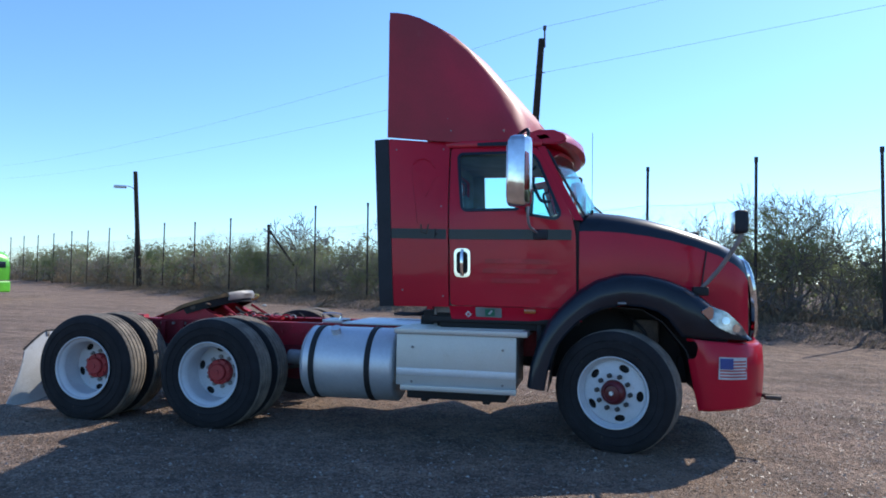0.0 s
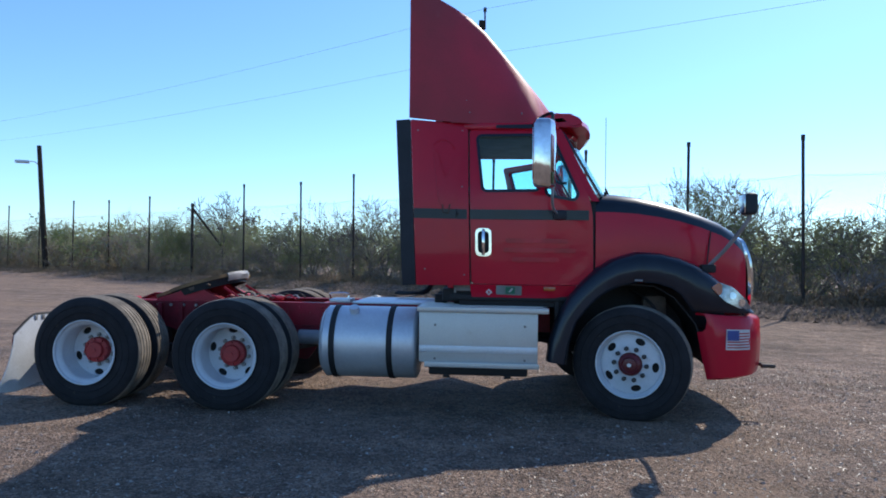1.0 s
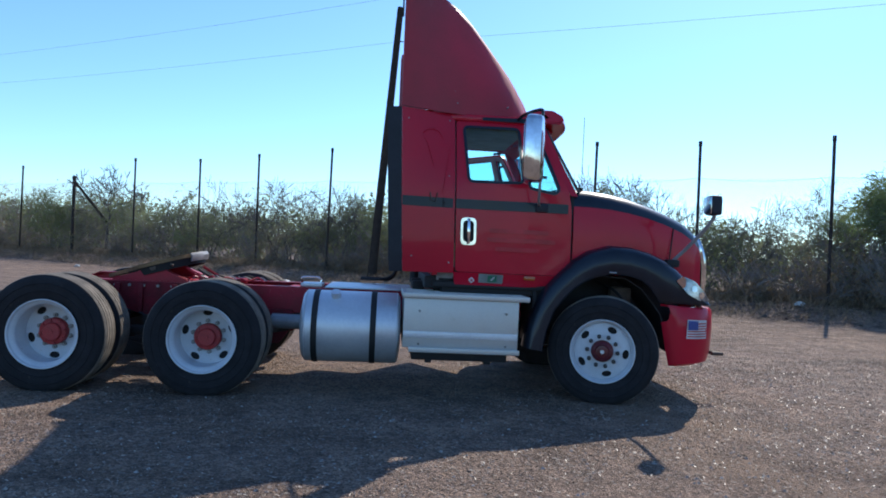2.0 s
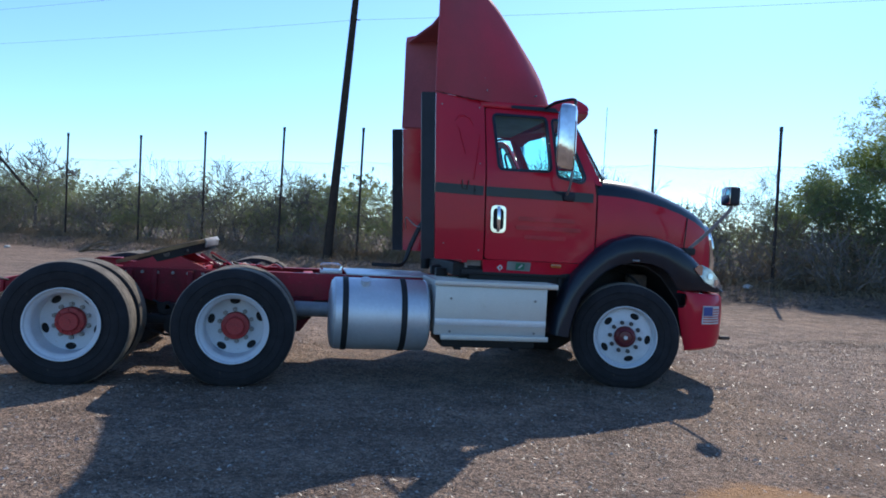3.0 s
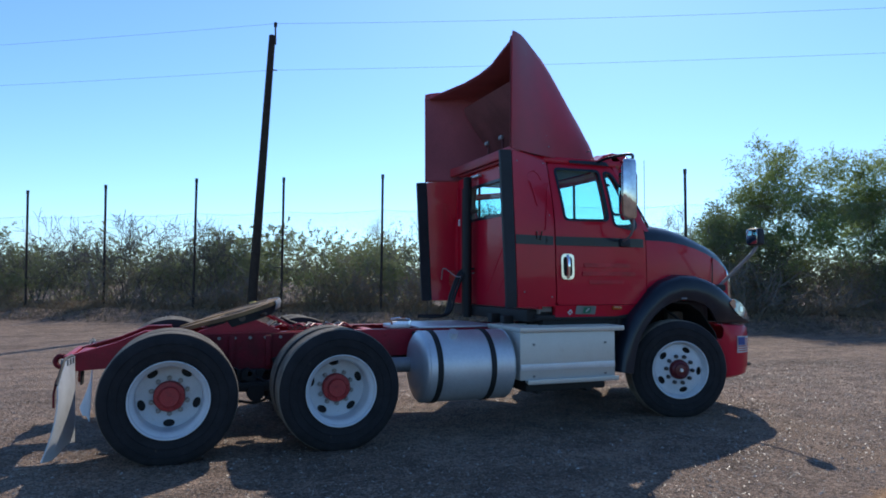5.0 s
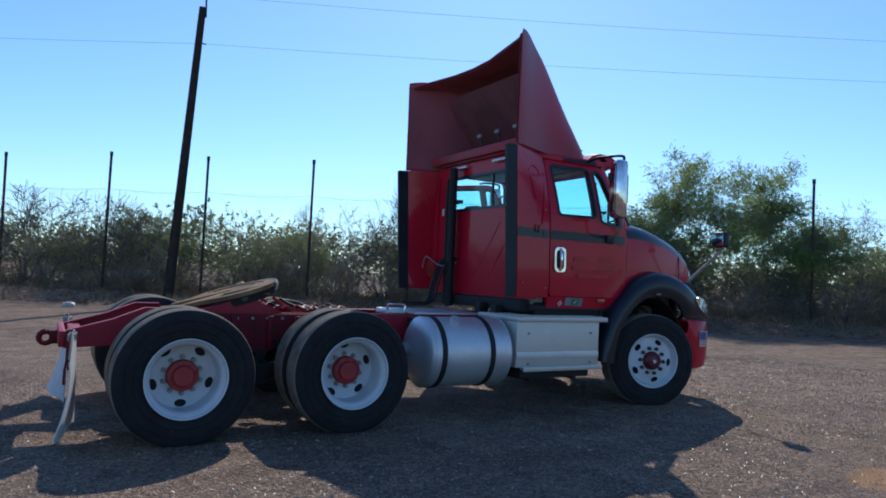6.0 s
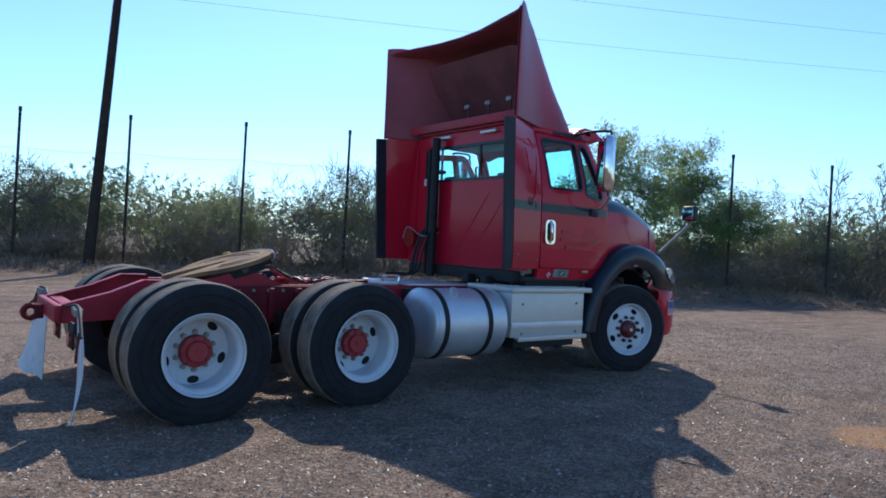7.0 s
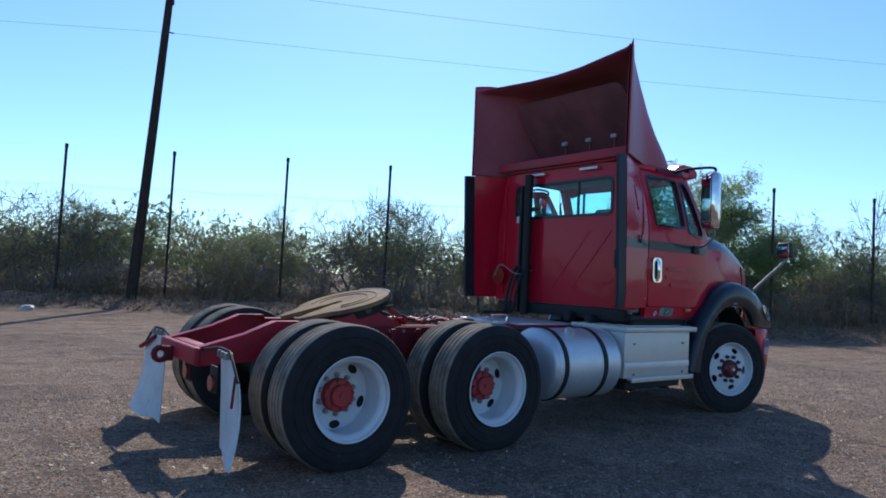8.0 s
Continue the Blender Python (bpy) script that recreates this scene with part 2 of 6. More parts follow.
def curve_pts(ctrl, n=8):
    """Points on a smooth line through the given ones."""
    c = [Vector(p) for p in ctrl]
    c = [c[0] * 2 - c[1]] + c + [c[-1] * 2 - c[-2]]
    out = []
    for i in range(1, len(c) - 2):
        for k in range(n):
            t = k / n
            a, b, d, e = c[i - 1:i + 3]
            out.append(0.5 * (2 * b + (d - a) * t + (2 * a - 5 * b + 4 * d - e) * t * t + (3 * b - a - 3 * d + e) * t ** 3))
    return out + [c[-2]]


def loft(bm, rings, ring_closed=False, ends=False):
    """A skin over rows of points."""
    vr = [[bm.verts.new(p) for p in r] for r in rings]
    n = len(vr[0])
    for a, b in zip(vr, vr[1:]):
        for k in range(n if ring_closed else n - 1):
            bm.faces.new((a[k], a[(k + 1) % n], b[(k + 1) % n], b[k]))
    if ends:
        bm.faces.new(vr[0][::-1]), bm.faces.new(vr[-1])
    return bm


def lathe(bm, profile, n=48, closed=False):
    """Turns (radius, y) pairs about the y axis."""
    rings = [[(r * math.cos(6.2832 * k / n), y, r * math.sin(6.2832 * k / n)) for k in range(n)] for r, y in profile]
    if closed:
        rings.append(rings[0])
    loft(bm, rings, ring_closed=True)
    bmesh.ops.remove_doubles(bm, verts=bm.verts, dist=1e-5)
    return bm


def thicken(bm, t):
    """Gives an open sheet a thickness, inwards."""
    bmesh.ops.recalc_face_normals(bm, faces=bm.faces)
    bmesh.ops.solidify(bm, geom=list(bm.faces), thickness=t)
    return bm


def rounded(pts, r, n=4):
    """A closed outline with its corners rounded."""
    out = []
    k = len(pts)
    for i in range(k):
        p, a, b = Vector(pts[i]), Vector(pts[i - 1]), Vector(pts[(i + 1) % k])
        d0, d1 = (a - p), (b - p)
        q = min(r, d0.length * 0.45, d1.length * 0.45)
        s, e = p + d0.normalized() * q, p + d1.normalized() * q
        for j in range(n + 1):
            t = j / n
            out.append(tuple((1 - t) ** 2 * s + 2 * t * (1 - t) * p + t * t * e))
    return out


def sheet(bm, outline, holes, place, thick):
    """A plate with holes. place(u, v, d) gives the point at depth d under (u, v)."""
    loops = [outline] + list(holes)
    grid = []
    for lp in loops:
        vs = [bm.verts.new((u, v, 0)) for u, v in lp]
        es = [bm.edges.new((vs[i], vs[(i + 1) % len(vs)])) for i in range(len(vs))]
        grid.append((vs, es))
    geo = bmesh.ops.triangle_fill(bm, use_beauty=True, use_dissolve=False, edges=[e for _, es in grid for e in es])
    faces = [f for f in geo["geom"] if isinstance(f, bmesh.types.BMFace)]
    back = {}
    for vs, _ in grid:
        for v in vs:
            back[v] = bm.verts.new((v.co.x, v.co.y, 1))
    for f in faces:
        bm.faces.new([back[v] for v in reversed(f.verts)])
    for vs, _ in grid:
        for i in range(len(vs)):
            a, b = vs[i], vs[(i + 1) % len(vs)]
            bm.faces.new((a, b, back[b], back[a]))
    for v in list(back) + list(back.values()):
        v.co = Vector(place(v.co.x, v.co.y, thick * v.co.z))
    return bm

# ---------------------------------------------------------------- ground


def ground_height(x, y):
    """Gentle bumps in the yard and a low bank under the fence."""
    d = (y - 16.05 + 0.64 * x) / 1.187
    z = 0.018 * noise.noise((x * 0.35, y * 0.35, 0.0)) + 0.008 * noise.noise((x * 1.7, y * 1.7, 3.0))
    if -7.5 < x < 1.8 and abs(y) < 1.9:
        z *= 0.2
    k = min(1.0, max(0.0, (d + 2.6) / 2.0))
    bank = k * k * (3 - 2 * k)
    z += bank * (0.34 + 0.16 * noise.noise((x * 0.5, y * 0.5, 9.0)) + 0.07 * noise.noise((x * 1.9, y * 1.9, 5.0)))
    return z


def earth_material(name, base, second, third):
    m = bpy.data.materials.new(name)
    m.use_nodes = True
    nodes, links = m.node_tree.nodes, m.node_tree.links
    b = nodes["Principled BSDF"]
    tc = nodes.new("ShaderNodeTexCoord")

    def ntex(s, d, r=0.6):
        n = nodes.new("ShaderNodeTexNoise")
        n.inputs["Scale"].default_value, n.inputs["Detail"].default_value, n.inputs["Roughness"].default_value = s, d, r
        links.new(tc.outputs["Object"], n.inputs["Vector"])
        return n.outputs["Fac"]

    def ramp(src, lo, hi, a, c):
        r = nodes.new("ShaderNodeValToRGB")
        r.color_ramp.elements[0].position, r.color_ramp.elements[1].position = lo, hi
        r.color_ramp.elements[0].color, r.color_ramp.elements[1].color = (*a, 1), (*c, 1)
        links.new(src, r.inputs[0])
        return r.outputs["Color"]

    def mix(kind, fac, a, c):
        x = nodes.new("ShaderNodeMix")
        x.data_type, x.blend_type = "RGBA", kind
        if isinstance(fac, float):
            x.inputs[0].default_value = fac
        else:
            links.new(fac, x.inputs[0])
        links.new(a, x.inputs[6]), links.new(c, x.inputs[7])
        return x.outputs[2]

    vo = nodes.new("ShaderNodeTexVoronoi")
    vo.inputs["Scale"].default_value = 46.0
    bend = nodes.new("ShaderNodeTexNoise")
    bend.inputs["Scale"].default_value, bend.inputs["Detail"].default_value = 22.0, 3.0
    links.new(tc.outputs["Object"], bend.inputs["Vector"])
    warp = nodes.new("ShaderNodeVectorMath")
    warp.operation = "MULTIPLY_ADD"
    links.new(bend.outputs["Color"], warp.inputs[0])
    warp.inputs[1].default_value = (0.09, 0.09, 0.09)
    links.new(tc.outputs["Object"], warp.inputs[2])
    links.new(warp.outputs[0], vo.inputs["Vector"])
    sep = nodes.new("ShaderNodeSeparateColor")
    links.new(vo.outputs["Color"], sep.inputs[0])
    large = ntex(0.35, 5.0)
    mid = ntex(3.0, 6.0)
    fine = ntex(60.0, 5.0, 0.7)
    col = ramp(large, 0.35, 0.65, second, base)
    col = mix("MULTIPLY", 1.0, col, ramp(mid, 0.3, 0.7, (0.62, 0.62, 0.64), (1.28, 1.26, 1.22)))
    col = mix("MULTIPLY", 1.0, col, ramp(fine, 0.32, 0.68, (0.42, 0.42, 0.44), (1.55, 1.52, 1.46)))
    col = mix("MULTIPLY", 1.0, col, ramp(sep.outputs[0], 0.1, 0.9, (0.66, 0.66, 0.66), (1.36, 1.36, 1.36)))
    run = nodes.new("ShaderNodeVectorMath")
    run.operation = "MULTIPLY"
    links.new(tc.outputs["Object"], run.inputs[0])
    run.inputs[1].default_value = (0.45, 1.7, 1.0)
    track = nodes.new("ShaderNodeTexNoise")
    track.inputs["Scale"].default_value, track.inputs["Detail"].default_value, track.inputs["Roughness"].default_value = 1.0, 5.0, 0.62
    links.new(run.outputs[0], track.inputs["Vector"])
    col = mix("MULTIPLY", 1.0, col, ramp(track.outputs["Fac"], 0.36, 0.52, (0.76, 0.735, 0.71), (1.05, 1.05, 1.05)))
    speck = nodes.new("ShaderNodeRGB")
    speck.outputs[0].default_value = (0.42, 0.38, 0.33, 1)
    col = mix("MIX", ramp(sep.outputs[1], 0.95, 0.99, (0, 0, 0), (0.6, 0.6, 0.6)), col, speck.outputs[0])
    grit = nodes.new("ShaderNodeRGB")
    grit.outputs[0].default_value = (0.05, 0.04, 0.035, 1)
    col = mix("MIX", ramp(sep.outputs[2], 0.92, 0.98, (0, 0, 0), (0.5, 0.5, 0.5)), col, grit.outputs[0])
    tan = nodes.new("ShaderNodeRGB")
    tan.outputs[0].default_value = (*third, 1)
    col = mix("MIX", ramp(ntex(0.16, 4.0), 0.6, 0.68, (0, 0, 0), (0.75, 0.75, 0.75)), col, tan.outputs[0])
    dist = nodes.new("ShaderNodeVectorMath")
    dist.operation = "DISTANCE"
    links.new(tc.outputs["Object"], dist.inputs[0])
    dist.inputs[1].default_value = (-0.35, -4.12, 0.0)
    wob = nodes.new("ShaderNodeMath")
    wob.operation = "MULTIPLY_ADD"
    links.new(mid, wob.inputs[0])
    wob.inputs[1].default_value = 0.9
    links.new(dist.outputs["Value"], wob.inputs[2])
    sand = nodes.new("ShaderNodeRGB")
    sand.outputs[0].default_value = (0.47, 0.26, 0.125, 1)
    col = mix("MIX", ramp(wob.outputs[0], 0.85, 1.5, (0.9, 0.9, 0.9), (0, 0, 0)), col, sand.outputs[0])
    links.new(col, b.inputs["Base Color"])
    b.inputs["Roughness"].default_value = 0.9
    b.inputs["Specular IOR Level"].default_value = 0.25
    bp = nodes.new("ShaderNodeBump")
    bp.inputs["Strength"].default_value, bp.inputs["Distance"].default_value = 1.0, 0.024
    add = nodes.new("ShaderNodeMath")
    links.new(fine, add.inputs[0]), links.new(vo.outputs["Distance"], add.inputs[1])
    links.new(add.outputs[0], bp.inputs["Height"])
    links.new(bp.outputs[0], b.inputs["Normal"])
    return m


M["earth"] = earth_material("gravelly_earth", (0.305, 0.215, 0.16), (0.232, 0.165, 0.126), (0.315, 0.21, 0.139))


def axis_steps(lo, hi, fine_lo, fine_hi, step, growth=1.25):
    inner = list(np.arange(fine_lo, fine_hi + step / 2, step))
    s, left = step, [fine_lo]
    while left[-1] > lo:
        s *= growth
        left.append(left[-1] - s)
    s, right = step, [fine_hi]
    while right[-1] < hi:
        s *= growth
        right.append(right[-1] + s)
    return left[:0:-1] + inner + right[1:]


def make_ground():
    xs, ys = axis_steps(-2500, 2500, -24, 24, 0.3), axis_steps(-2500, 2500, -8, 26, 0.3)
    verts = [(x, y, ground_height(x, y)) for y in ys for x in xs]
    n = len(xs)
    faces = [(j * n + i, j * n + i + 1, (j + 1) * n + i + 1, (j + 1) * n + i) for j in range(len(ys) - 1) for i in range(n - 1)]
    me = bpy.data.meshes.new("ground")
    me.from_pydata(verts, [], faces)
    me.materials.append(M["earth"])
    me.shade_smooth()
    return tagged(new("ground", me), "brown gravelly dirt yard with a low bank by the fence", "ground", kind="structure")


make_ground()

# ---------------------------------------------------------------- truck
truck = thing("semi_truck", "red day cab semi truck with dark trim and white wheels", "truck")

# side of the cab: flat below the belt, leaning in above it
BELT = 1.95


def side_y(x, z):
    y = 1.075
    if z > BELT:
        y -= 0.15 * ((z - BELT) / 0.7) ** 1.4
    if x > -0.7:
        y -= 0.05 * ((x + 0.7) / 0.45) ** 2
    if x < -1.42:
        y += (1.205 - y) * min(1.0, (-1.42 - x) / 0.55)
    if z < 1.3:
        y -= 0.05 * ((1.3 - z) / 0.25) ** 2
    return y


def on_side(sign):
    return lambda u, v, d: (u, sign * (side_y(u, v) - d), v)


def densify(lp, step=0.09):
    out = []
    for i, p in enumerate(lp):
        q = lp[(i + 1) % len(lp)]
        n = max(1, int(math.dist(p, q) / step))
        out += [(p[0] + (q[0] - p[0]) * k / n, p[1] + (q[1] - p[1]) * k / n) for k in range(n)]
    return out


DOOR = rounded([(-1.425, 2.60), (-0.68, 2.60), (-0.62, 2.55), (-0.335, 1.97), (-0.30, 1.80), (-0.29, 1.19), (-0.34, 1.17), (-1.385, 1.17)], 0.04)
WIN = rounded([(-1.345, 2.53), (-0.835, 2.535), (-0.79, 2.03), (-1.285, 2.022)], 0.04)
VENT = rounded([(-0.765, 2.525), (-0.70, 2.525), (-0.645, 2.46), (-0.44, 1.985), (-0.47, 1.945), (-0.71, 1.985)], 0.035)
PANEL = rounded([(-1.945, 2.645), (-1.44, 2.645), (-1.40, 1.155), (-1.875, 1.155)], 0.015)
STRIP = rounded([(-2.075, 2.635), (-1.95, 2.645), (-1.88, 1.155), (-2.0, 1.15)], 0.01)


def grow(lp, d):
    c = Vector((sum(p[0] for p in lp) / len(lp), sum(p[1] for p in lp) / len(lp)))
    out = []
    n = len(lp)
    for i in range(n):
        a, b = Vector(lp[i - 1]), Vector(lp[(i + 1) % n])
        t = (b - a).normalized()
        nn = Vector((t.y, -t.x))
        if nn.dot(Vector(lp[i]) - c) < 0:
            nn = -nn
        out.append(tuple(Vector(lp[i]) + nn * d))
    return out


def band(x0, x1, z0, z1):
    return densify(rounded([(x0, z1), (x1, z1), (x1, z0), (x0, z0)], 0.008))


# the left door stands open on its front hinges
OPEN = Matrix.Translation((-0.32, 1.03, 0)) @ Matrix.Rotation(radians(-52), 4, "Z") @ Matrix.Translation((0.32, -1.03, 0))


def cab_side(s):
    """s = -1 for the right side of the truck, 1 for the left."""
    near = s < 0
    place = on_side(s)
    door = part("door", sheet(bmesh.new(), densify(DOOR), [densify(WIN), densify(VENT)], place, 0.05), "red", truck, "closed red cab door with a chrome handle" if near else "red cab door standing open")
    if not near:
        door.matrix_basis = OPEN
    for lp, nm in ((WIN, "window_pane"), (VENT, "vent_window_pane")):
        pane = part(nm, sheet(bmesh.new(), densify(lp), [], lambda u, v, d: place(u, v, 0.02 + d), 0.006), "glass", door, "tinted glass")
        pane.visible_shadow = False
        part("window_seal", sheet(bmesh.new(), densify(grow(lp, 0.022)), [densify(grow(lp, -0.004))], lambda u, v, d: place(u, v, d - 0.006), 0.03), "black", door, "black rubber")
    # dark belt stripe, in two pieces cut at the door seam
    part("stripe", sheet(bmesh.new(), band(-1.405, -0.335, 1.755, 1.845), [], lambda u, v, d: place(u, v, d - 0.0035), 0.004), "black", door, "dark paint stripe")
    # paler bars painted for the bright ground reflected in the door
    for k, (u0, u1) in enumerate(((-1.08, -0.52), (-1.10, -0.45), (-1.02, -0.60))):
        z = 1.565 - 0.085 * k
        part("faded_text_bar", sheet(bmesh.new(), densify(rounded([(u0, z + 0.02), (u1, z + 0.02), (u1, z - 0.02), (u0, z - 0.02)], 0.015)), [], lambda u, v, d: place(u, v, d - 0.002), 0.003), "door_sheen", door)
    # handle: chrome pocket, dark recess, upright chrome grip
    bm = sheet(bmesh.new(), rounded([(-1.355, 1.675), (-1.21, 1.675), (-1.205, 1.42), (-1.35, 1.42)], 0.05), [rounded([(-1.333, 1.648), (-1.232, 1.648), (-1.227, 1.449), (-1.328, 1.449)], 0.04)], lambda u, v, d: place(u, v, d - 0.022), 0.03)
    handle = part("door_handle", bm, "chrome", door, "chrome door handle")
    part("recess", sheet(bmesh.new(), rounded([(-1.333, 1.648), (-1.232, 1.648), (-1.227, 1.449), (-1.328, 1.449)], 0.04), [], lambda u, v, d: place(u, v, d - 0.004), 0.012), "dark", door)
    part("grip", tube(bmesh.new(), [place(u, v, d) for u, v, d in ((-1.281, 1.66, -0.016), (-1.281, 1.62, -0.034), (-1.280, 1.55, -0.040), (-1.279, 1.48, -0.034), (-1.278, 1.435, -0.016))], 0.017, 8), "chrome", door)
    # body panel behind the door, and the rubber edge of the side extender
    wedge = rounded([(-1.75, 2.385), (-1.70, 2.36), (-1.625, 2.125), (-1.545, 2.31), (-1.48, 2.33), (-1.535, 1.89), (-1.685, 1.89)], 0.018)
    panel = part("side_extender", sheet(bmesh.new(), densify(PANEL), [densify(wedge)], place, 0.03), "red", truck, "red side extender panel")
    part("rubber_edge", sheet(bmesh.new(), densify(STRIP), [], lambda u, v, d: place(u, v, d + 0.004), 0.035), "plastic", panel, "dark rubber edge strip")
    part("stripe", sheet(bmesh.new(), band(-1.905, -1.432, 1.755, 1.845), [], lambda u, v, d: place(u, v, d - 0.0035), 0.004), "black", panel, "dark paint stripe")
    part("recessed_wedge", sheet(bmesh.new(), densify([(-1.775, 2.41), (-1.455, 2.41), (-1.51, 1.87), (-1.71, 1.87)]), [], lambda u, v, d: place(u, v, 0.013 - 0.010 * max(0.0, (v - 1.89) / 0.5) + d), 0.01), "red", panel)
    arch = [(-1.745, 2.42), (-1.71, 2.465), (-1.65, 2.485), (-1.59, 2.46), (-1.55, 2.40)]
    part("pressed_arch", tube(bmesh.new(), [place(u, v, 0.006) for u, v in arch], 0.009, 8), "red", panel)
    latch = [(-1.65, 1.885), (-1.645, 1.815), (-1.60, 1.805), (-1.585, 1.885)]
    part("latch", tube(bmesh.new(), [place(u, v, -0.010) for u, v in latch], 0.006, 6), "steel", panel, "bent steel wire latch")
    for u, v in ((-1.49, 2.58), (-1.48, 2.05), (-1.88, 2.55), (-1.80, 1.30), (-1.45, 1.25)):
        y = s * side_y(u, v)
        part("rivet", cyl(bmesh.new(), (u, y - s * 0.004, v), (u, y + s * 0.006, v), 0.007, n=8), "arm", panel)
    # dark strip laid on the cab side above the door
    part("drip_rail", sheet(bmesh.new(), densify(rounded([(-1.18, 2.635), (-0.74, 2.645), (-0.70, 2.60), (-1.18, 2.605)], 0.01)), [], lambda u, v, d: place(u, v, d - 0.036), 0.04), "plastic", truck, "dark strip above the cab door")
    # sill under the door
    part("sill", sheet(bmesh.new(), densify([(-1.40, 1.165), (-0.29, 1.165), (-0.24, 1.05), (-1.38, 1.045)]), [], lambda u, v, d: place(u, v, d + 0.004), 0.05), "red", truck, "red cab sill")
    if near:
        part("marker_lamp", box(bmesh.new(), -0.735, -0.63, -1.075, -1.04, 1.115, 1.155, 0.012), "amber", truck, "amber marker lamp")
        st = part("sticker", sheet(bmesh.new(), rounded([(-1.16, 1.16), (-0.93, 1.155), (-0.93, 1.07), (-1.16, 1.075)], 0.01), [], lambda u, v, d: place(u, v, d - 0.004), 0.004), "decal_grey", truck, "pale green sticker")
        part("green_square", sheet(bmesh.new(), rounded([(-1.075, 1.145), (-0.99, 1.145), (-0.99, 1.083), (-1.075, 1.083)], 0.005), [], lambda u, v, d: place(u, v, d - 0.0065), 0.003), "decal_green", st, "green printed square")
        part("white_mark", sheet(bmesh.new(), [(-1.05, 1.10), (-1.02, 1.135), (-1.005, 1.13), (-1.035, 1.095)], [], lambda u, v, d: place(u, v, d - 0.0085), 0.003), "decal_white", st)
        dm = part("diamond_sticker", sheet(bmesh.new(), [(-1.225, 1.125), (-1.195, 1.095), (-1.225, 1.065), (-1.255, 1.095)], [], lambda u, v, d: place(u, v, d - 0.004), 0.004), "decal_white", truck, "white diamond sticker")
        part("diamond_mark", sheet(bmesh.new(), [(-1.225, 1.109), (-1.211, 1.095), (-1.225, 1.081), (-1.239, 1.095)], [], lambda u, v, d: place(u, v, d - 0.0065), 0.003), "decal_red", dm)


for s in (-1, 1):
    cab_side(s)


def cab_shell():
    bm = bmesh.new()
    # roof: rows from the rear to the windscreen's head
    rows = []
    for x, z, w in ((-1.60, 2.655, 0.95), (-1.2, 2.69, 0.94), (-0.85, 2.69, 0.93), (-0.62, 2.64, 0.91), (-0.50, 2.565, 0.86)):
        rows.append([(x + (0.16 * (1 - (k / 6) ** 2) if x > -0.7 else 0), w * k / 6, z + 0.03 * (1 - (k / 6) ** 2) - (0.05 if abs(k) == 6 else 0)) for k in range(-6, 7)])
    part("roof", thicken(loft(bm, rows), 0.03), "red", truck, "red cab roof")
    # back wall with its window
    bw = rounded([(-0.73, 2.50), (0.73, 2.50), (0.73, 2.13), (-0.73, 2.13)], 0.05)
    outline = [(-1.06, 1.13), (1.06, 1.13), (1.06, 1.95), (0.99, 2.4), (0.93, 2.66), (-0.93, 2.66), (-0.99, 2.4), (-1.06, 1.95)]
    back = part("back_wall", sheet(bmesh.new(), outline, [bw], lambda u, v, d: (-1.60 + d, u, v), 0.05), "red", truck, "red cab back wall with a wide window")
    pane = part("window_pane", sheet(bmesh.new(), bw, [], lambda u, v, d: (-1.58 + d, u, v), 0.006), "glass", back, "tinted glass")
    pane.visible_shadow = False
    part("window_seal", sheet(bmesh.new(), grow(bw, 0.025), [grow(bw, -0.006)], lambda u, v, d: (-1.608 + d, u, v), 0.03), "black", back, "black rubber")
    part("window_bar", box(bmesh.new(), -1.59, -1.57, -0.26, -0.235, 2.13, 2.50), "black", back)
    for y0, y1 in ((-0.2, -0.75), (0.1, -0.45)):
        rib = bmesh.new()
        tube(rib, [(-1.586, y0, 1.30), (-1.588, (y0 + y1) / 2, 1.62), (-1.586, y1, 1.95)], 0.018, 14)
        part("pressed_crease", rib, "red", back)
    for y in (-0.93, 0.93):
        part("edge_flange", box(bmesh.new(), -1.62, -1.595, y - 0.02, y + 0.02, 1.2, 2.55, 0.008), "red", back)
    part("vent_flap", box(bmesh.new(), -1.61, -1.595, -0.88, -0.80, 1.55, 1.75, 0.006), "dark", back)
    # floor, firewall, pillars
    part("floor_pan", box(bmesh.new(), -1.58, -0.26, -1.02, 1.02, 1.02, 1.07, 0.01), "dark", truck)
    part("firewall", box(bmesh.new(), -0.33, -0.27, -1.0, 1.0, 1.06, 1.93, 0.01), "dark", truck)
    for s in (-1, 1):
        pill = bmesh.new()
        ring = lambda x, y, z: [(x - 0.05, s * y, z), (x - 0.05, s * (y - 0.07), z), (x + 0.02, s * (y - 0.10), z), (x + 0.02, s * (y - 0.02), z)]
        loft(pill, [ring(-0.26, 1.03, 1.93), ring(-0.43, 1.0, 2.25), ring(-0.60, 0.945, 2.60)], True, True)
        part("windscreen_pillar", pill, "red", truck)
        rail = bmesh.new()
        box(rail, -1.58, -0.6, s * 0.93 - 0.03, s * 0.93 + 0.03, 2.595, 2.66, 0.015)
        part("roof_rail", rail, "red", truck)
    # windscreen
    rows = []
    for k in range(9):
        t = k / 8
        rows.append([(-0.235 - 0.325 * t + 0.19 * (1 - (j / 8) ** 2), (0.995 - 0.085 * t) * j / 8, 1.985 + 0.585 * t) for j in range(-8, 9)])
    ws = part("windscreen", thicken(loft(bmesh.new(), rows), 0.006), "glass", truck, "raked tinted windscreen")
    ws.visible_shadow = False
    for edge in ([r[0] for r in rows], [r[-1] for r in rows], rows[0]):
        part("windscreen_gasket", tube(bmesh.new(), edge, 0.013, 6), "black", ws, "black rubber gasket")
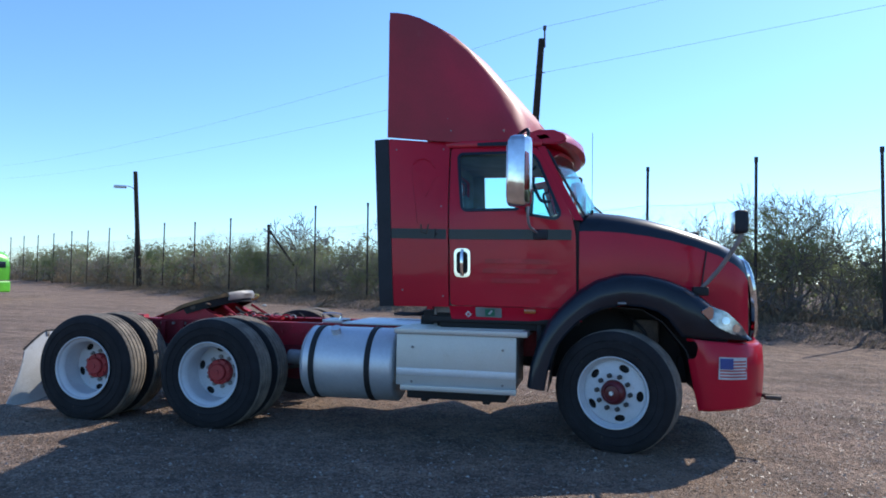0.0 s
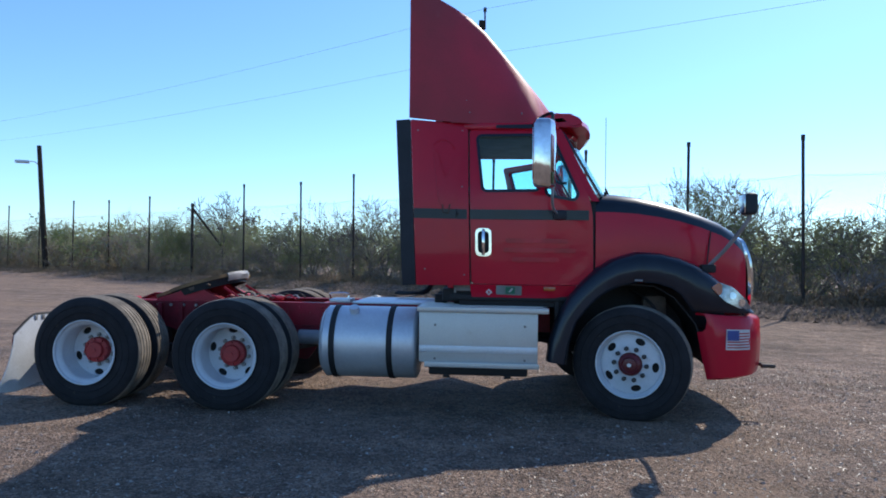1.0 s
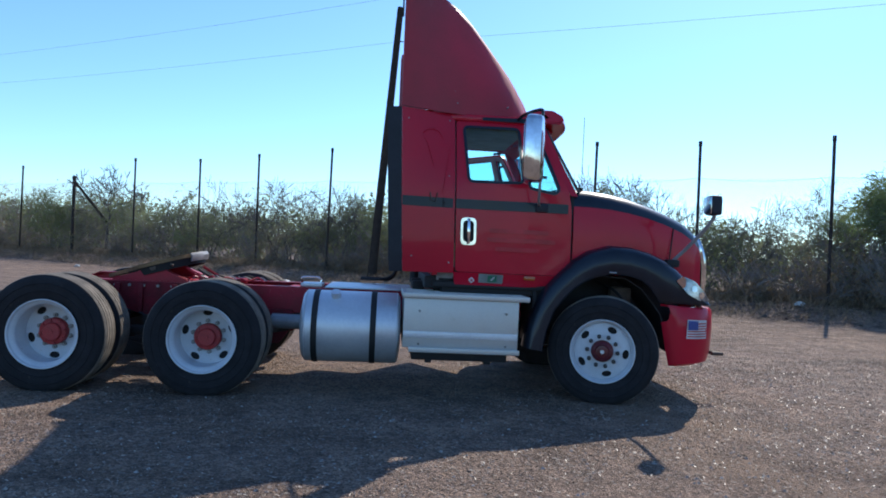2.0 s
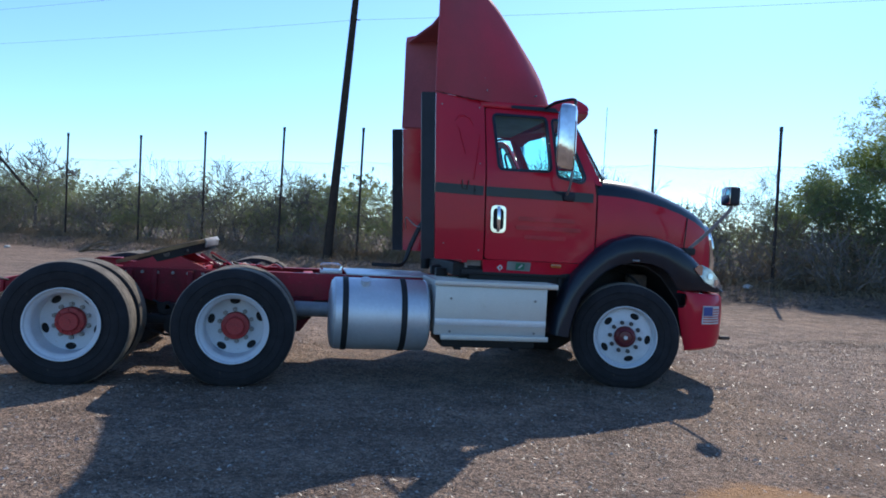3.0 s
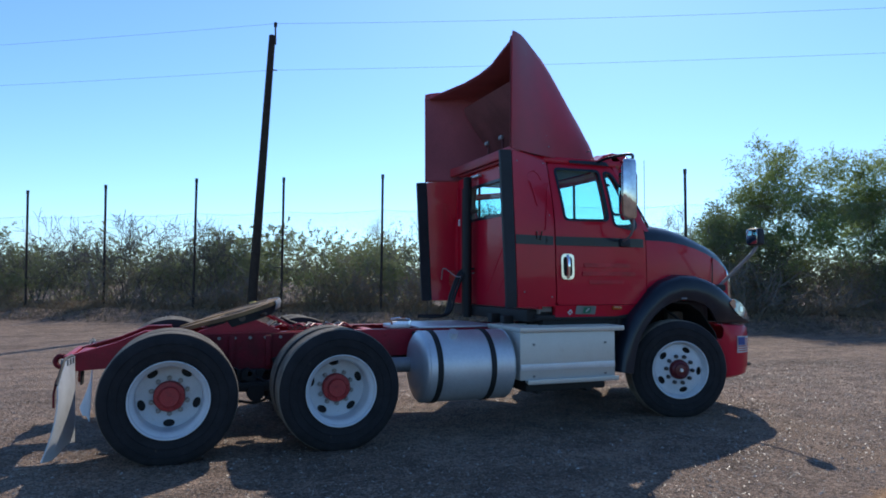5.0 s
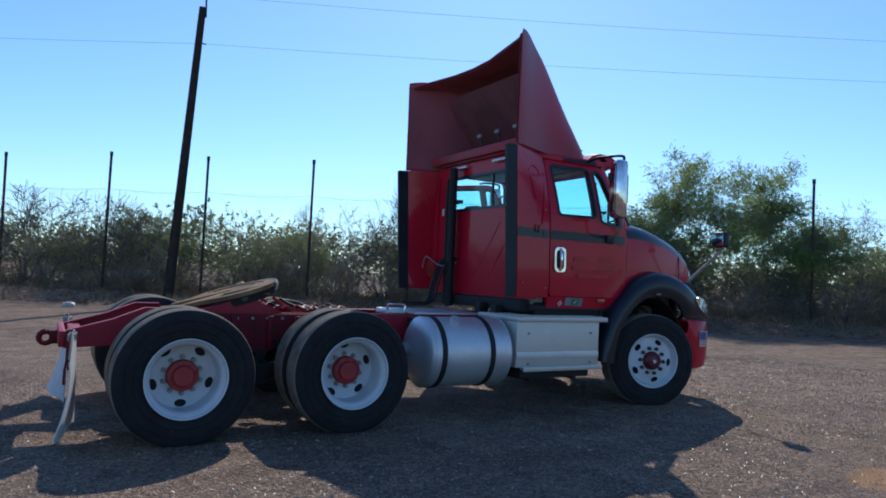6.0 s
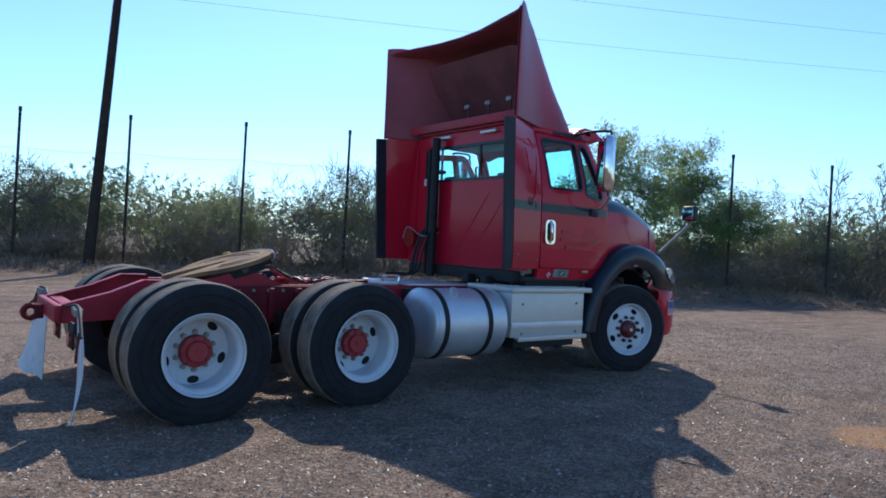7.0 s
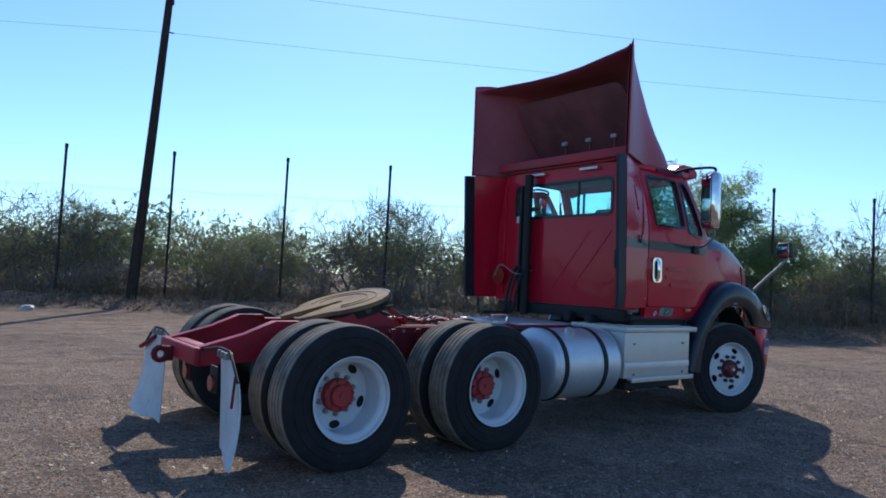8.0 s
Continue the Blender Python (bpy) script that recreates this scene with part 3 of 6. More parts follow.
    # cowl under it
    part("cowl", box(bmesh.new(), -0.33, 0.0, -0.80, 0.80, 1.88, 1.985, 0.03), "plastic", truck)
    for s in (-0.2, 0.65):
        pts = []
        for t, y in ((0.02, s), (0.08, s - 0.25), (0.13, s - 0.5)):
            pts.append((-0.21 - 0.31 * t + 0.17 * (1 - (y / 0.985) ** 2) + 0.025, y, 1.995 + 0.585 * t))
        part("wiper", tube(bmesh.new(), pts, 0.010, 6), "dark", truck)


cab_shell()


def visor():
    rows = []
    prof = [(-0.70, 2.665), (-0.62, 2.765), (-0.50, 2.80), (-0.37, 2.78), (-0.275, 2.70), (-0.262, 2.63), (-0.305, 2.59), (-0.42, 2.598), (-0.56, 2.615)]
    for k in range(-10, 11):
        a = k / 10
        sweep = 0.16 * abs(a) ** 2.4
        lift = 0.13 * abs(a) ** 3
        rows.append([(x - sweep + 0.03, 0.93 * a, z - 0.05 * abs(a) ** 4 + lift * max(0.0, (2.72 - z) / 0.22) * (i > 3)) for i, (x, z) in enumerate(prof)])
    v = part("sun_visor", thicken(loft(bmesh.new(), rows), 0.015), "red", truck, "red sun visor over the windscreen")
    cheek = rounded([(-0.88, 2.625), (-0.75, 2.71), (-0.62, 2.745), (-0.50, 2.745), (-0.41, 2.70), (-0.385, 2.655), (-0.44, 2.635), (-0.56, 2.63), (-0.68, 2.625)], 0.015)
    slot = rounded([(-0.66, 2.695), (-0.57, 2.705), (-0.53, 2.67), (-0.62, 2.66)], 0.01)
    for s in (-1, 1):
        part("visor_cheek", sheet(bmesh.new(), cheek, [slot], lambda u, v, d: (u, s * (0.945 - d - 0.06 * (v - 2.5)), v), 0.02), "red", v)
    for y in (-0.5, -0.22, 0, 0.22, 0.5):
        part("roof_lamp", box(bmesh.new(), -0.55, -0.47, y - 0.04, y + 0.04, 2.755, 2.80, 0.015), "amber", v, "amber roof lamp")


visor()


def deflector():
    """Hollow roof fairing, open to the rear, with curled-up rear corners."""
    # upper edge of the side: x, half width at that edge, height; half width of its foot
    edge = [(-1.952, 1.225, 3.79, 1.215), (-1.90, 1.185, 3.80, 1.195), (-1.82, 1.12, 3.805, 1.155), (-1.73, 1.04, 3.795, 1.11), (-1.60, 0.945, 3.745, 1.05), (-1.46, 0.87, 3.67, 0.985), (-1.33, 0.81, 3.56, 0.95), (-1.20, 0.765, 3.415, 0.935), (-1.06, 0.715, 3.255, 0.92), (-0.935, 0.675, 3.105, 0.90), (-0.86, 0.64, 3.0, 0.87), (-0.80, 0.60, 2.89, 0.80), (-0.755, 0.55, 2.76, 0.72), (-0.73, 0.51, 2.665, 0.64)]
    rows = []
    for i, (x, w, z, wf) in enumerate(edge):
        t = i / (len(edge) - 1)
        x += 0.055 * t
        base = 2.655 - 0.02 * t
        dip = max(0, z - 3.722 + 0.004 * i)
        fwd = 0.10 * t ** 1.5 + 0.07 * max(0, t - 0.7) / 0.3
        cut = 0.20 * (1 - t) ** 1.5
        row = []
        for s in (-1, 1):
            def flank(k):
                return wf + (w - wf) * k ** 1.7
            sidepts = [(x, s * flank(k), base + (z - base) * k) for k in (0, 0.2, 0.4, 0.6, 0.8, 0.93)] + [(x, s * (w - 0.004), z - 0.008)]
            top = [(x + cut * 0.05, s * (w - 0.045), z - dip * 0.9 + 0.004), (x + fwd * 0.3 + cut * 0.15, s * (w - 0.14), z - dip + 0.012 * t), (x + fwd * 0.6 + cut * 0.5, s * w * 0.6, z - dip + 0.025 * t), (x + fwd * 0.9 + cut * 0.88, s * w * 0.3, z - dip + 0.035 * t)]
            seq = sidepts + top
            row = row + seq + [(x + fwd + cut, 0, z - dip + 0.04 * t)] if s < 0 else row + seq[::-1]
        rows.append(row)
    d = part("roof_deflector", thicken(loft(bmesh.new(), rows), 0.014), "faded", truck, "tall faded red roof air deflector, hollow at the back", sharp=50)
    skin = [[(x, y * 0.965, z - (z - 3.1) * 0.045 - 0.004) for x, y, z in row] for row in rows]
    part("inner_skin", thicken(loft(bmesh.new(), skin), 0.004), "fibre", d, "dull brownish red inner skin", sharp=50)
    # cross beam, support struts, rear clearance lamps
    part("inner_floor", box(bmesh.new(), -1.66, -0.95, -0.80, 0.80, 2.675, 2.69, 0.004), "faded", d)
    part("cross_beam", box(bmesh.new(), -1.70, -1.64, -0.98, 0.98, 2.70, 2.80, 0.012), "faded", d)
    # dark sheet added under the roof skin; its colour stands in for shade
    part("inner_panel", sheet(bmesh.new(), rounded([(-0.82, -0.2), (0.82, -0.2), (0.84, 0.6), (0.78, 1.0), (-0.78, 1.0), (-0.84, 0.6)], 0.10), [], lambda u, v, k: (-1.10 - 0.50 * v - k, u, 2.90 + 0.62 * v), 0.02), "shade_brown", d, "dark sheet standing in for shade under the roof skin")
    for y in (-0.82, -0.48, -0.13):
        part("rear_lamp", box(bmesh.new(), -1.725, -1.695, y - 0.04, y + 0.04, 2.895, 2.94, 0.012), "arm", d, "small clear rear lamp")
    for y in (-0.82, -0.48, -0.13):
        part("lamp_stalk", box(bmesh.new(), -1.70, -1.675, y - 0.008, y + 0.008, 2.80, 2.92, 0.004), "shade_brown", d)
    part("light_bar", box(bmesh.new(), -1.65, -1.60, -0.56, -0.30, 2.61, 2.64, 0.008), "alu", truck)
    part("light_bar", box(bmesh.new(), -1.65, -1.60, 0.24, 0.47, 2.61, 2.64, 0.008), "alu", truck)
    for u, v in ((-1.457, 2.86), (-1.483, 2.75), (-1.425, 2.75), (-0.945, 2.74)):
        part("bolt", cyl(bmesh.new(), (u, -0.93, v), (u, -0.985, v), 0.007, n=8), "arm", d)


deflector()


def hood():
    # across-section: side foot, flank, shoulder, crown
    xs = [-0.27, -0.1, 0.1, 0.3, 0.5, 0.71, 0.91, 1.04, 1.125, 1.165]
    top = [2.025, 2.02, 2.00, 1.965, 1.915, 1.85, 1.775, 1.70, 1.62, 1.54]
    wid = [1.0, 0.985, 0.96, 0.92, 0.87, 0.82, 0.765, 0.72, 0.68, 0.64]
    split = [1.835, 1.835, 1.825, 1.80, 1.765, 1.71, 1.64, 1.57, 1.50, 1.43]
    foot = [1.15, 1.15, 1.2, 1.2, 1.2, 1.2, 1.15, 1.1, 1.0, 0.95]
    upper, sides = [], {-1: [], 1: []}
    for x, zt, w, zs, zf in zip(xs, top, wid, split, foot):
        h = zt - zs
        half = [(w, zs), (w - 0.012, zs + 0.35 * h), (w - 0.05, zs + 0.68 * h), (w - 0.13, zs + 0.9 * h), (w * 0.72, zt), (w * 0.45, zt + 0.015), (w * 0.2, zt + 0.035)]
        nose = 0.06 * max(0, (x - 0.6) / 0.5) ** 2
        pts = [(x + nose * (1 - y / w), -y, z) for y, z in half] + [(x + nose, 0, zt + 0.04)] + [(x + nose * (1 - y / w), y, z) for y, z in half[::-1]]
        upper.append(pts)
        for s in (-1, 1):
            sides[s].append([(x, s * w, zs), (x, s * (w + 0.012), zs - 0.12), (x, s * (w + 0.015), (zs + zf) / 2), (x, s * (w + 0.01), zf)])
    hd = part("hood", thicken(loft(bmesh.new(), upper), 0.012), "black", truck, "closed hood with a dark painted top")
    for s in (-1, 1):
        part("hood_flank", thicken(loft(bmesh.new(), sides[s]), 0.012), "red", hd, "red hood flank")
        part("seam", tube(bmesh.new(), [(0.80, s * 0.80, 1.68), (0.77, s * 0.835, 1.50), (0.75, s * 0.845, 1.33)], 0.006, 6), "dark", hd)
    part("hood_hinge_gap", box(bmesh.new(), -0.30, -0.268, -0.99, 0.99, 1.1, 1.99, 0.004), "dark", truck)
    # radiator grille with its chrome surround
    gr = part("grille", box(bmesh.new(), 1.10, 1.175, -0.5, 0.5, 0.93, 1.52, 0.04), "dark", hd, "dark radiator grille")
    bm = bmesh.new()
    tube(bm, curve_pts([(1.22, -0.47, 0.90), (1.23, -0.555, 1.05), (1.21, -0.60, 1.35), (1.165, -0.585, 1.54), (1.145, -0.5, 1.60), (1.205, 0, 1.64), (1.145, 0.5, 1.60), (1.165, 0.585, 1.54), (1.21, 0.60, 1.35), (1.23, 0.555, 1.05), (1.22, 0.47, 0.90)], 6), 0.035, 8)
    part("grille_surround", bm, "chrome", hd, "chrome grille surround")
    for i in range(7):
        part("grille_bar", box(bmesh.new(), 1.17, 1.195, -0.52, 0.52, 1.0 + i * 0.075, 1.02 + i * 0.075, 0.006), "chrome", hd)


hood()


def fender(s):
    outer = [(-0.705, 0.49), (-0.675, 0.68), (-0.615, 0.88), (-0.525, 1.06), (-0.405, 1.20), (-0.28, 1.32), (-0.13, 1.415), (0.09, 1.48), (0.28, 1.472), (0.45, 1.432), (0.60, 1.37), (0.72, 1.295), (0.84, 1.20), (0.96, 1.11), (1.075, 1.0), (1.125, 0.955)]
    inner = [(-0.545, 0.47), (-0.51, 0.67), (-0.445, 0.85), (-0.36, 0.96), (-0.275, 1.05), (-0.18, 1.12), (-0.06, 1.18), (0.09, 1.21), (0.25, 1.20), (0.37, 1.165), (0.45, 1.11), (0.51, 1.03), (0.56, 0.965), (0.66, 0.955), (0.82, 0.95), (0.99, 0.945)]
    rows = []
    for i, ((xo, zo), (xi, zi)) in enumerate(zip(outer, inner)):
        f = i / (len(outer) - 1)
        yo = 1.16 - 0.10 * max(0, (f - 0.65) / 0.35) ** 2
        yi = 0.90 - 0.12 * f
        a, b = Vector((xo, 0, zo)), Vector((xi, 0, zi))
        at = lambda k, y: (*(a + (b - a) * k).xz, y)
        pts = [(0.03, yi), (0.0, yi + 0.10), (0.015, yo - 0.09), (0.10, yo - 0.035), (0.28, yo - 0.005), (0.6, yo), (0.92, yo - 0.003), (1.0, yo - 0.02), (0.96, yo - 0.06)]
        rows.append([((p := at(k, y))[0], s * y, p[1]) for k, y in pts])
    fd = part("fender", thicken(loft(bmesh.new(), rows), 0.012), "black", truck, "dark painted front fender flare")
    # headlamp set into its front corner
    lamp = rounded([(0.70, 1.175), (0.78, 1.222), (0.91, 1.175), (1.02, 1.075), (1.085, 0.985), (0.97, 0.99), (0.83, 1.055)], 0.03)

    def lamp_place(u, v, d):
        return (u, s * (1.164 - 0.13 * max(0, (u - 0.58) / 0.545) ** 2 - 0.10 * max(0, v - 1.08) - d), v)

    hl = part("headlamp", sheet(bmesh.new(), densify(lamp, 0.05), [], lamp_place, 0.05), "headglass", truck, "clear wrap-around headlamp")
    turn = rounded([(0.705, 1.175), (0.775, 1.217), (0.805, 1.20), (0.80, 1.13), (0.775, 1.105)], 0.015)
    for u, v in ((0.90, 1.105), (0.985, 1.045)):
        part("reflector_bowl", sheet(bmesh.new(), [(u + 0.032 * math.cos(k * 0.4488), v + 0.032 * math.sin(k * 0.4488)) for k in range(14)], [], lambda a, b, d: lamp_place(a, b, d - 0.003), 0.01), "chrome", hl)
    part("turn_signal", sheet(bmesh.new(), turn, [], lambda u, v, d: lamp_place(u, v, d - 0.005), 0.02), "amber", hl, "amber turn signal")
    part("fender_reflector", box(bmesh.new(), 0.05, 0.12, s * 1.16 - 0.01, s * 1.16 + 0.008, 1.218, 1.236, 0.006), "arm", fd)
    arch = [(-0.53, 0.46), (-0.50, 0.70), (-0.42, 0.95), (-0.25, 1.12), (0.0, 1.20), (0.25, 1.19), (0.42, 1.09), (0.52, 0.97), (0.61, 0.86), (0.665, 0.70), (0.69, 0.50)]
    part("inner_fender", thicken(loft(bmesh.new(), [[(x, s * 0.50, z), (x, s * 0.8, z + 0.01), (x, s * 1.04, z - 0.01)] for x, z in arch]), 0.01), "dark", fd)
    # black sheet added so that the arch reads dark behind the wheel
    part("splash_shield", box(bmesh.new(), -0.52, 0.98, s * 0.455 - 0.006, s * 0.455 + 0.006, 0.50, 1.22, 0.004), "dark", fd, "black sheet added to close off the wheel arch")
    part("steering_arm", box(bmesh.new(), 0.20, 0.42, s * 0.72 - 0.05, s * 0.72 + 0.05, 0.86, 1.08, 0.04), "steel", fd, "grimy steering gear")
    part("brake_line", tube(bmesh.new(), curve_pts([(0.1, s * 0.62, 1.12), (0.22, s * 0.8, 1.05), (0.30, s * 0.86, 0.92), (0.16, s * 0.88, 0.78)], 5), 0.014, 6), "dark", fd)


for s in (-1, 1):
    fender(s)


def bumper():
    rows = []
    for x, y, zb, zt in ((0.69, 1.075, 0.80, 0.945), (0.735, 1.09, 0.56, 0.945), (0.775, 1.10, 0.385, 0.94), (0.84, 1.10, 0.385, 0.935), (0.95, 1.085, 0.39, 0.93), (1.06, 1.03, 0.40, 0.925), (1.13, 0.93, 0.40, 0.92), (1.19, 0.75, 0.40, 0.915), (1.235, 0.4, 0.40, 0.915), (1.25, 0.0, 0.40, 0.915)):
        k = min(1.0, max(0.0, (1.10 - y) / 0.35))
        rows.append((x - 0.015 + 0.08 * k, y, zb - 0.025, zt))
    ring = []
    for s, seq in ((-1, rows), (1, rows[-2::-1])):
        for x, y, zb, zt in seq:
            h = zt - zb
            ring.append([(x - 0.07, s * (y - 0.05), zt), (x - 0.02, s * (y - 0.012), zt - 0.005), (x, s * y, zt - 0.03), (x + 0.012, s * y, zb + 0.6 * h), (x, s * y, zb + 0.2 * h), (x - 0.02, s * (y - 0.01), zb + 0.04 * h), (x - 0.06, s * (y - 0.04), zb)])
    bp = part("bumper", thicken(loft(bmesh.new(), ring), 0.02), "red", truck, "red painted front bumper with a flag decal")

    def bp_place(u, v, d):
        y = 1.10 if u < 0.8 else 1.10 - 0.015 * ((u - 0.8) / 0.15) - (0.055 * ((u - 0.95) / 0.11) if u > 0.95 else 0)
        return (u + 0.006, -(y + 0.014 - d), v)

    fl = part("flag_decal", sheet(bmesh.new(), densify([(0.845, 0.81), (1.07, 0.805), (1.07, 0.63), (0.84, 0.63)], 0.03), [], bp_place, 0.004), "decal_white", bp, "striped flag decal")
    for i in range(6):
        z = 0.779 - i * 0.0245
        part("flag_stripe", sheet(bmesh.new(), densify([(0.852, z), (1.062, z), (1.062, z - 0.011), (0.852, z - 0.011)], 0.03), [], lambda u, v, d: bp_place(u, v, d - 0.003), 0.003), "decal_red", fl)
    part("flag_canton", sheet(bmesh.new(), densify([(0.852, 0.80), (0.955, 0.80), (0.955, 0.713), (0.852, 0.713)], 0.03), [], lambda u, v, d: bp_place(u, v, d - 0.006), 0.003), "decal_blue", fl)
    part("tow_hook", tube(bmesh.new(), [(1.02, -0.6, 0.45), (1.30, -0.62, 0.45), (1.40, -0.66, 0.445), (1.40, -0.72, 0.445), (1.28, -0.74, 0.45)], 0.02, 8), "steel", truck, "steel tow hook")
    part("bumper_bracket", box(bmesh.new(), 0.6, 1.1, -0.5, 0.5, 0.5, 0.75, 0.02), "dark", truck)


bumper()


def mirror_shell(s, hull, z0, z1):
    """Upright housing round the hull, drawn in at both ends."""
    rings = []
    for z, k in ((z0, 0.72), (z0 + 0.012, 0.9), (z0 + 0.04, 1.0), (z1 - 0.05, 1.0), (z1 - 0.015, 0.9), (z1, 0.7)):
        rings.append([(-0.745 + 0.01 + (x - 0.01) * k, s * (1.40 - 0.05 - (y - 0.05) * k), z) for x, y in hull])
    return loft(bmesh.new(), rings, True, True)


def mirrors(s):
    hull = rounded([(-0.115, -0.02), (-0.09, -0.042), (-0.03, -0.047), (0.035, -0.037), (0.07, 0.02), (0.092, 0.08), (0.05, 0.14), (-0.03, 0.155)], 0.012, 3)
    m = part("door_mirror", mirror_shell(s, hull, 2.01, 2.605), "chrome", truck, "tall chrome door mirror")
    glass_hull = [(-0.117, -0.005), (-0.113, -0.008), (-0.036, 0.148), (-0.041, 0.15)]
    part("mirror_glass", mirror_shell(s, glass_hull, 2.05, 2.57), "chrome", m)
    lamp = [(0.040, -0.034), (0.044, -0.036), (0.070, 0.012), (0.064, 0.012)]
    part("mirror_lamp", mirror_shell(s, lamp, 2.13, 2.485), "redlens", m, "narrow amber lamp")
    part("mirror_arm", tube(bmesh.new(), curve_pts([(-0.84, s * 0.95, 2.63), (-0.80, s * 1.1, 2.66), (-0.70, s * 1.33, 2.665), (-0.69, s * 1.35, 2.60)], 5), 0.015, 8), "black", m)
    part("mirror_arm", tube(bmesh.new(), curve_pts([(-0.685, s * 1.35, 2.02), (-0.685, s * 1.345, 1.93), (-0.67, s * 1.26, 1.85), (-0.62, s * 1.07, 1.81)], 5), 0.012, 8), "arm", m)
    foot = part("mirror_foot", box(bmesh.new(), -0.66, -0.535, s * 1.075 - 0.03, s * 1.075 + 0.03, 1.755, 1.845, 0.025), "plastic", truck)
    if s > 0:
        m.matrix_basis = foot.matrix_basis = OPEN
    h = part("hood_mirror", box(bmesh.new(), 0.925, 1.03, s * 1.26 - 0.085, s * 1.26 + 0.085, 1.80, 1.985, 0.035, 3), "plastic", truck, "dark hood mirror on a long grey arm")
    part("mirror_glass", box(bmesh.new(), 0.918, 0.927, s * 1.26 - 0.072, s * 1.26 + 0.072, 1.815, 1.97, 0.003), "chrome", h, "mirror glass")
    part("mirror_arm", tube(bmesh.new(), curve_pts([(0.73, s * 0.97, 1.355), (0.86, s * 1.08, 1.53), (0.97, s * 1.24, 1.74), (0.99, s * 1.26, 1.82)], 6), 0.018, 8), "arm", h)
    part("mirror_foot", box(bmesh.new(), 0.66, 0.79, s * 0.97 - 0.05, s * 0.97 + 0.05, 1.30, 1.375, 0.02), "dark", h)


for s in (-1, 1):
    mirrors(s)
part("antenna", tube(bmesh.new(), [(-0.42, 1.15, 1.9), (-0.40, 1.18, 2.3), (-0.39, 1.2, 2.95)], 0.006, 5, 0.003), "dark", truck)


def interior():
    for y in (-0.48, 0.5):
        st = part("seat", box(bmesh.new(), -1.30, -0.78, y - 0.26, y + 0.26, 1.45, 1.60, 0.06, 3), "seat", truck, "grey cloth cab seat")
        part("backrest", box(bmesh.new(), -1.42, -1.28, y - 0.25, y + 0.25, 1.55, 2.06, 0.06, 3, Matrix.Translation((0, 0, 0))), "seat", st)
        part("headrest", box(bmesh.new(), -1.42, -1.32, y - 0.14, y + 0.14, 2.07, 2.20, 0.04, 3), "seat", st)
        part("seat_base", box(bmesh.new(), -1.22, -0.86, y - 0.18, y + 0.18, 1.07, 1.46, 0.03), "dark", st)
    part("dashboard", box(bmesh.new(), -0.62, -0.28, -0.97, 0.97, 1.55, 1.93, 0.07, 3), "trim", truck, "grey dashboard")
    bm = bmesh.new()
    tilt = Matrix.Translation((-0.72, 0.5, 1.98)) @ Matrix.Rotation(radians(-35), 4, "Y")
    tube(bm, [tilt @ Vector((0.22 * math.cos(a * 0.2618), 0.22 * math.sin(a * 0.2618), 0)) for a in range(25)], 0.016, 8)
    for a in (0.5, 2.6, 4.7):
        cyl(bm, tilt @ Vector((0, 0, 0)), tilt @ Vector((0.21 * math.cos(a), 0.21 * math.sin(a), 0)), 0.012, n=6)
    cyl(bm, tilt @ Vector((0, 0, 0.01)), tilt @ Vector((0, 0, -0.4)), 0.03, n=10)
    part("steering_wheel", bm, "dark", truck, "black steering wheel")
    bw = rounded([(-0.74, 2.51), (0.74, 2.51), (0.74, 2.12), (-0.74, 2.12)], 0.05)
    part("back_liner", sheet(bmesh.new(), [(-0.99, 1.08), (0.99, 1.08), (0.99, 1.95), (0.93, 2.4), (0.88, 2.6), (-0.88, 2.6), (-0.93, 2.4), (-0.99, 1.95)], [bw], lambda u, v, d: (-1.548 + d, u, v), 0.02), "trim", truck, "grey cab lining")
    for s in (-1, 1):
        inner = grow(DOOR, -0.02)
        lining = part("door_liner", sheet(bmesh.new(), densify(inner), [densify(grow(WIN, 0.006)), densify(grow(VENT, 0.006))], lambda u, v, d: on_side(s)(u, v, 0.054 + d), 0.02), "trim", truck, "grey door lining")
        if s > 0:
            lining.matrix_basis = OPEN
        rings = []
        for z in (1.10, 1.60, 1.95, 2.15, 2.35, 2.50, 2.60):
            y = side_y(-1.42, z) - 0.075
            rings.append([(-1.545, s * y, z), (-1.395, s * y, z), (-1.395, s * (y - 0.045), z), (-1.545, s * (y - 0.045), z)])
        part("pillar_liner", loft(bmesh.new(), rings, True, True), "trim", truck)
        part("grab_handle", tube(bmesh.new(), curve_pts([(-0.66, s * 0.91, 2.42), (-0.71, s * 0.87, 2.36), (-0.62, s * 0.90, 2.13), (-0.53, s * 0.94, 2.10)], 5), 0.015, 8), "dark", truck, "black grab handle")
    part("headliner", box(bmesh.new(), -1.54, -0.66, -0.88, 0.88, 2.60, 2.63, 0.01), "trim", truck)


interior()

# ---------------------------------------------------------------- wheels
R_TYRE, HUB_Z = 0.512, 0.49


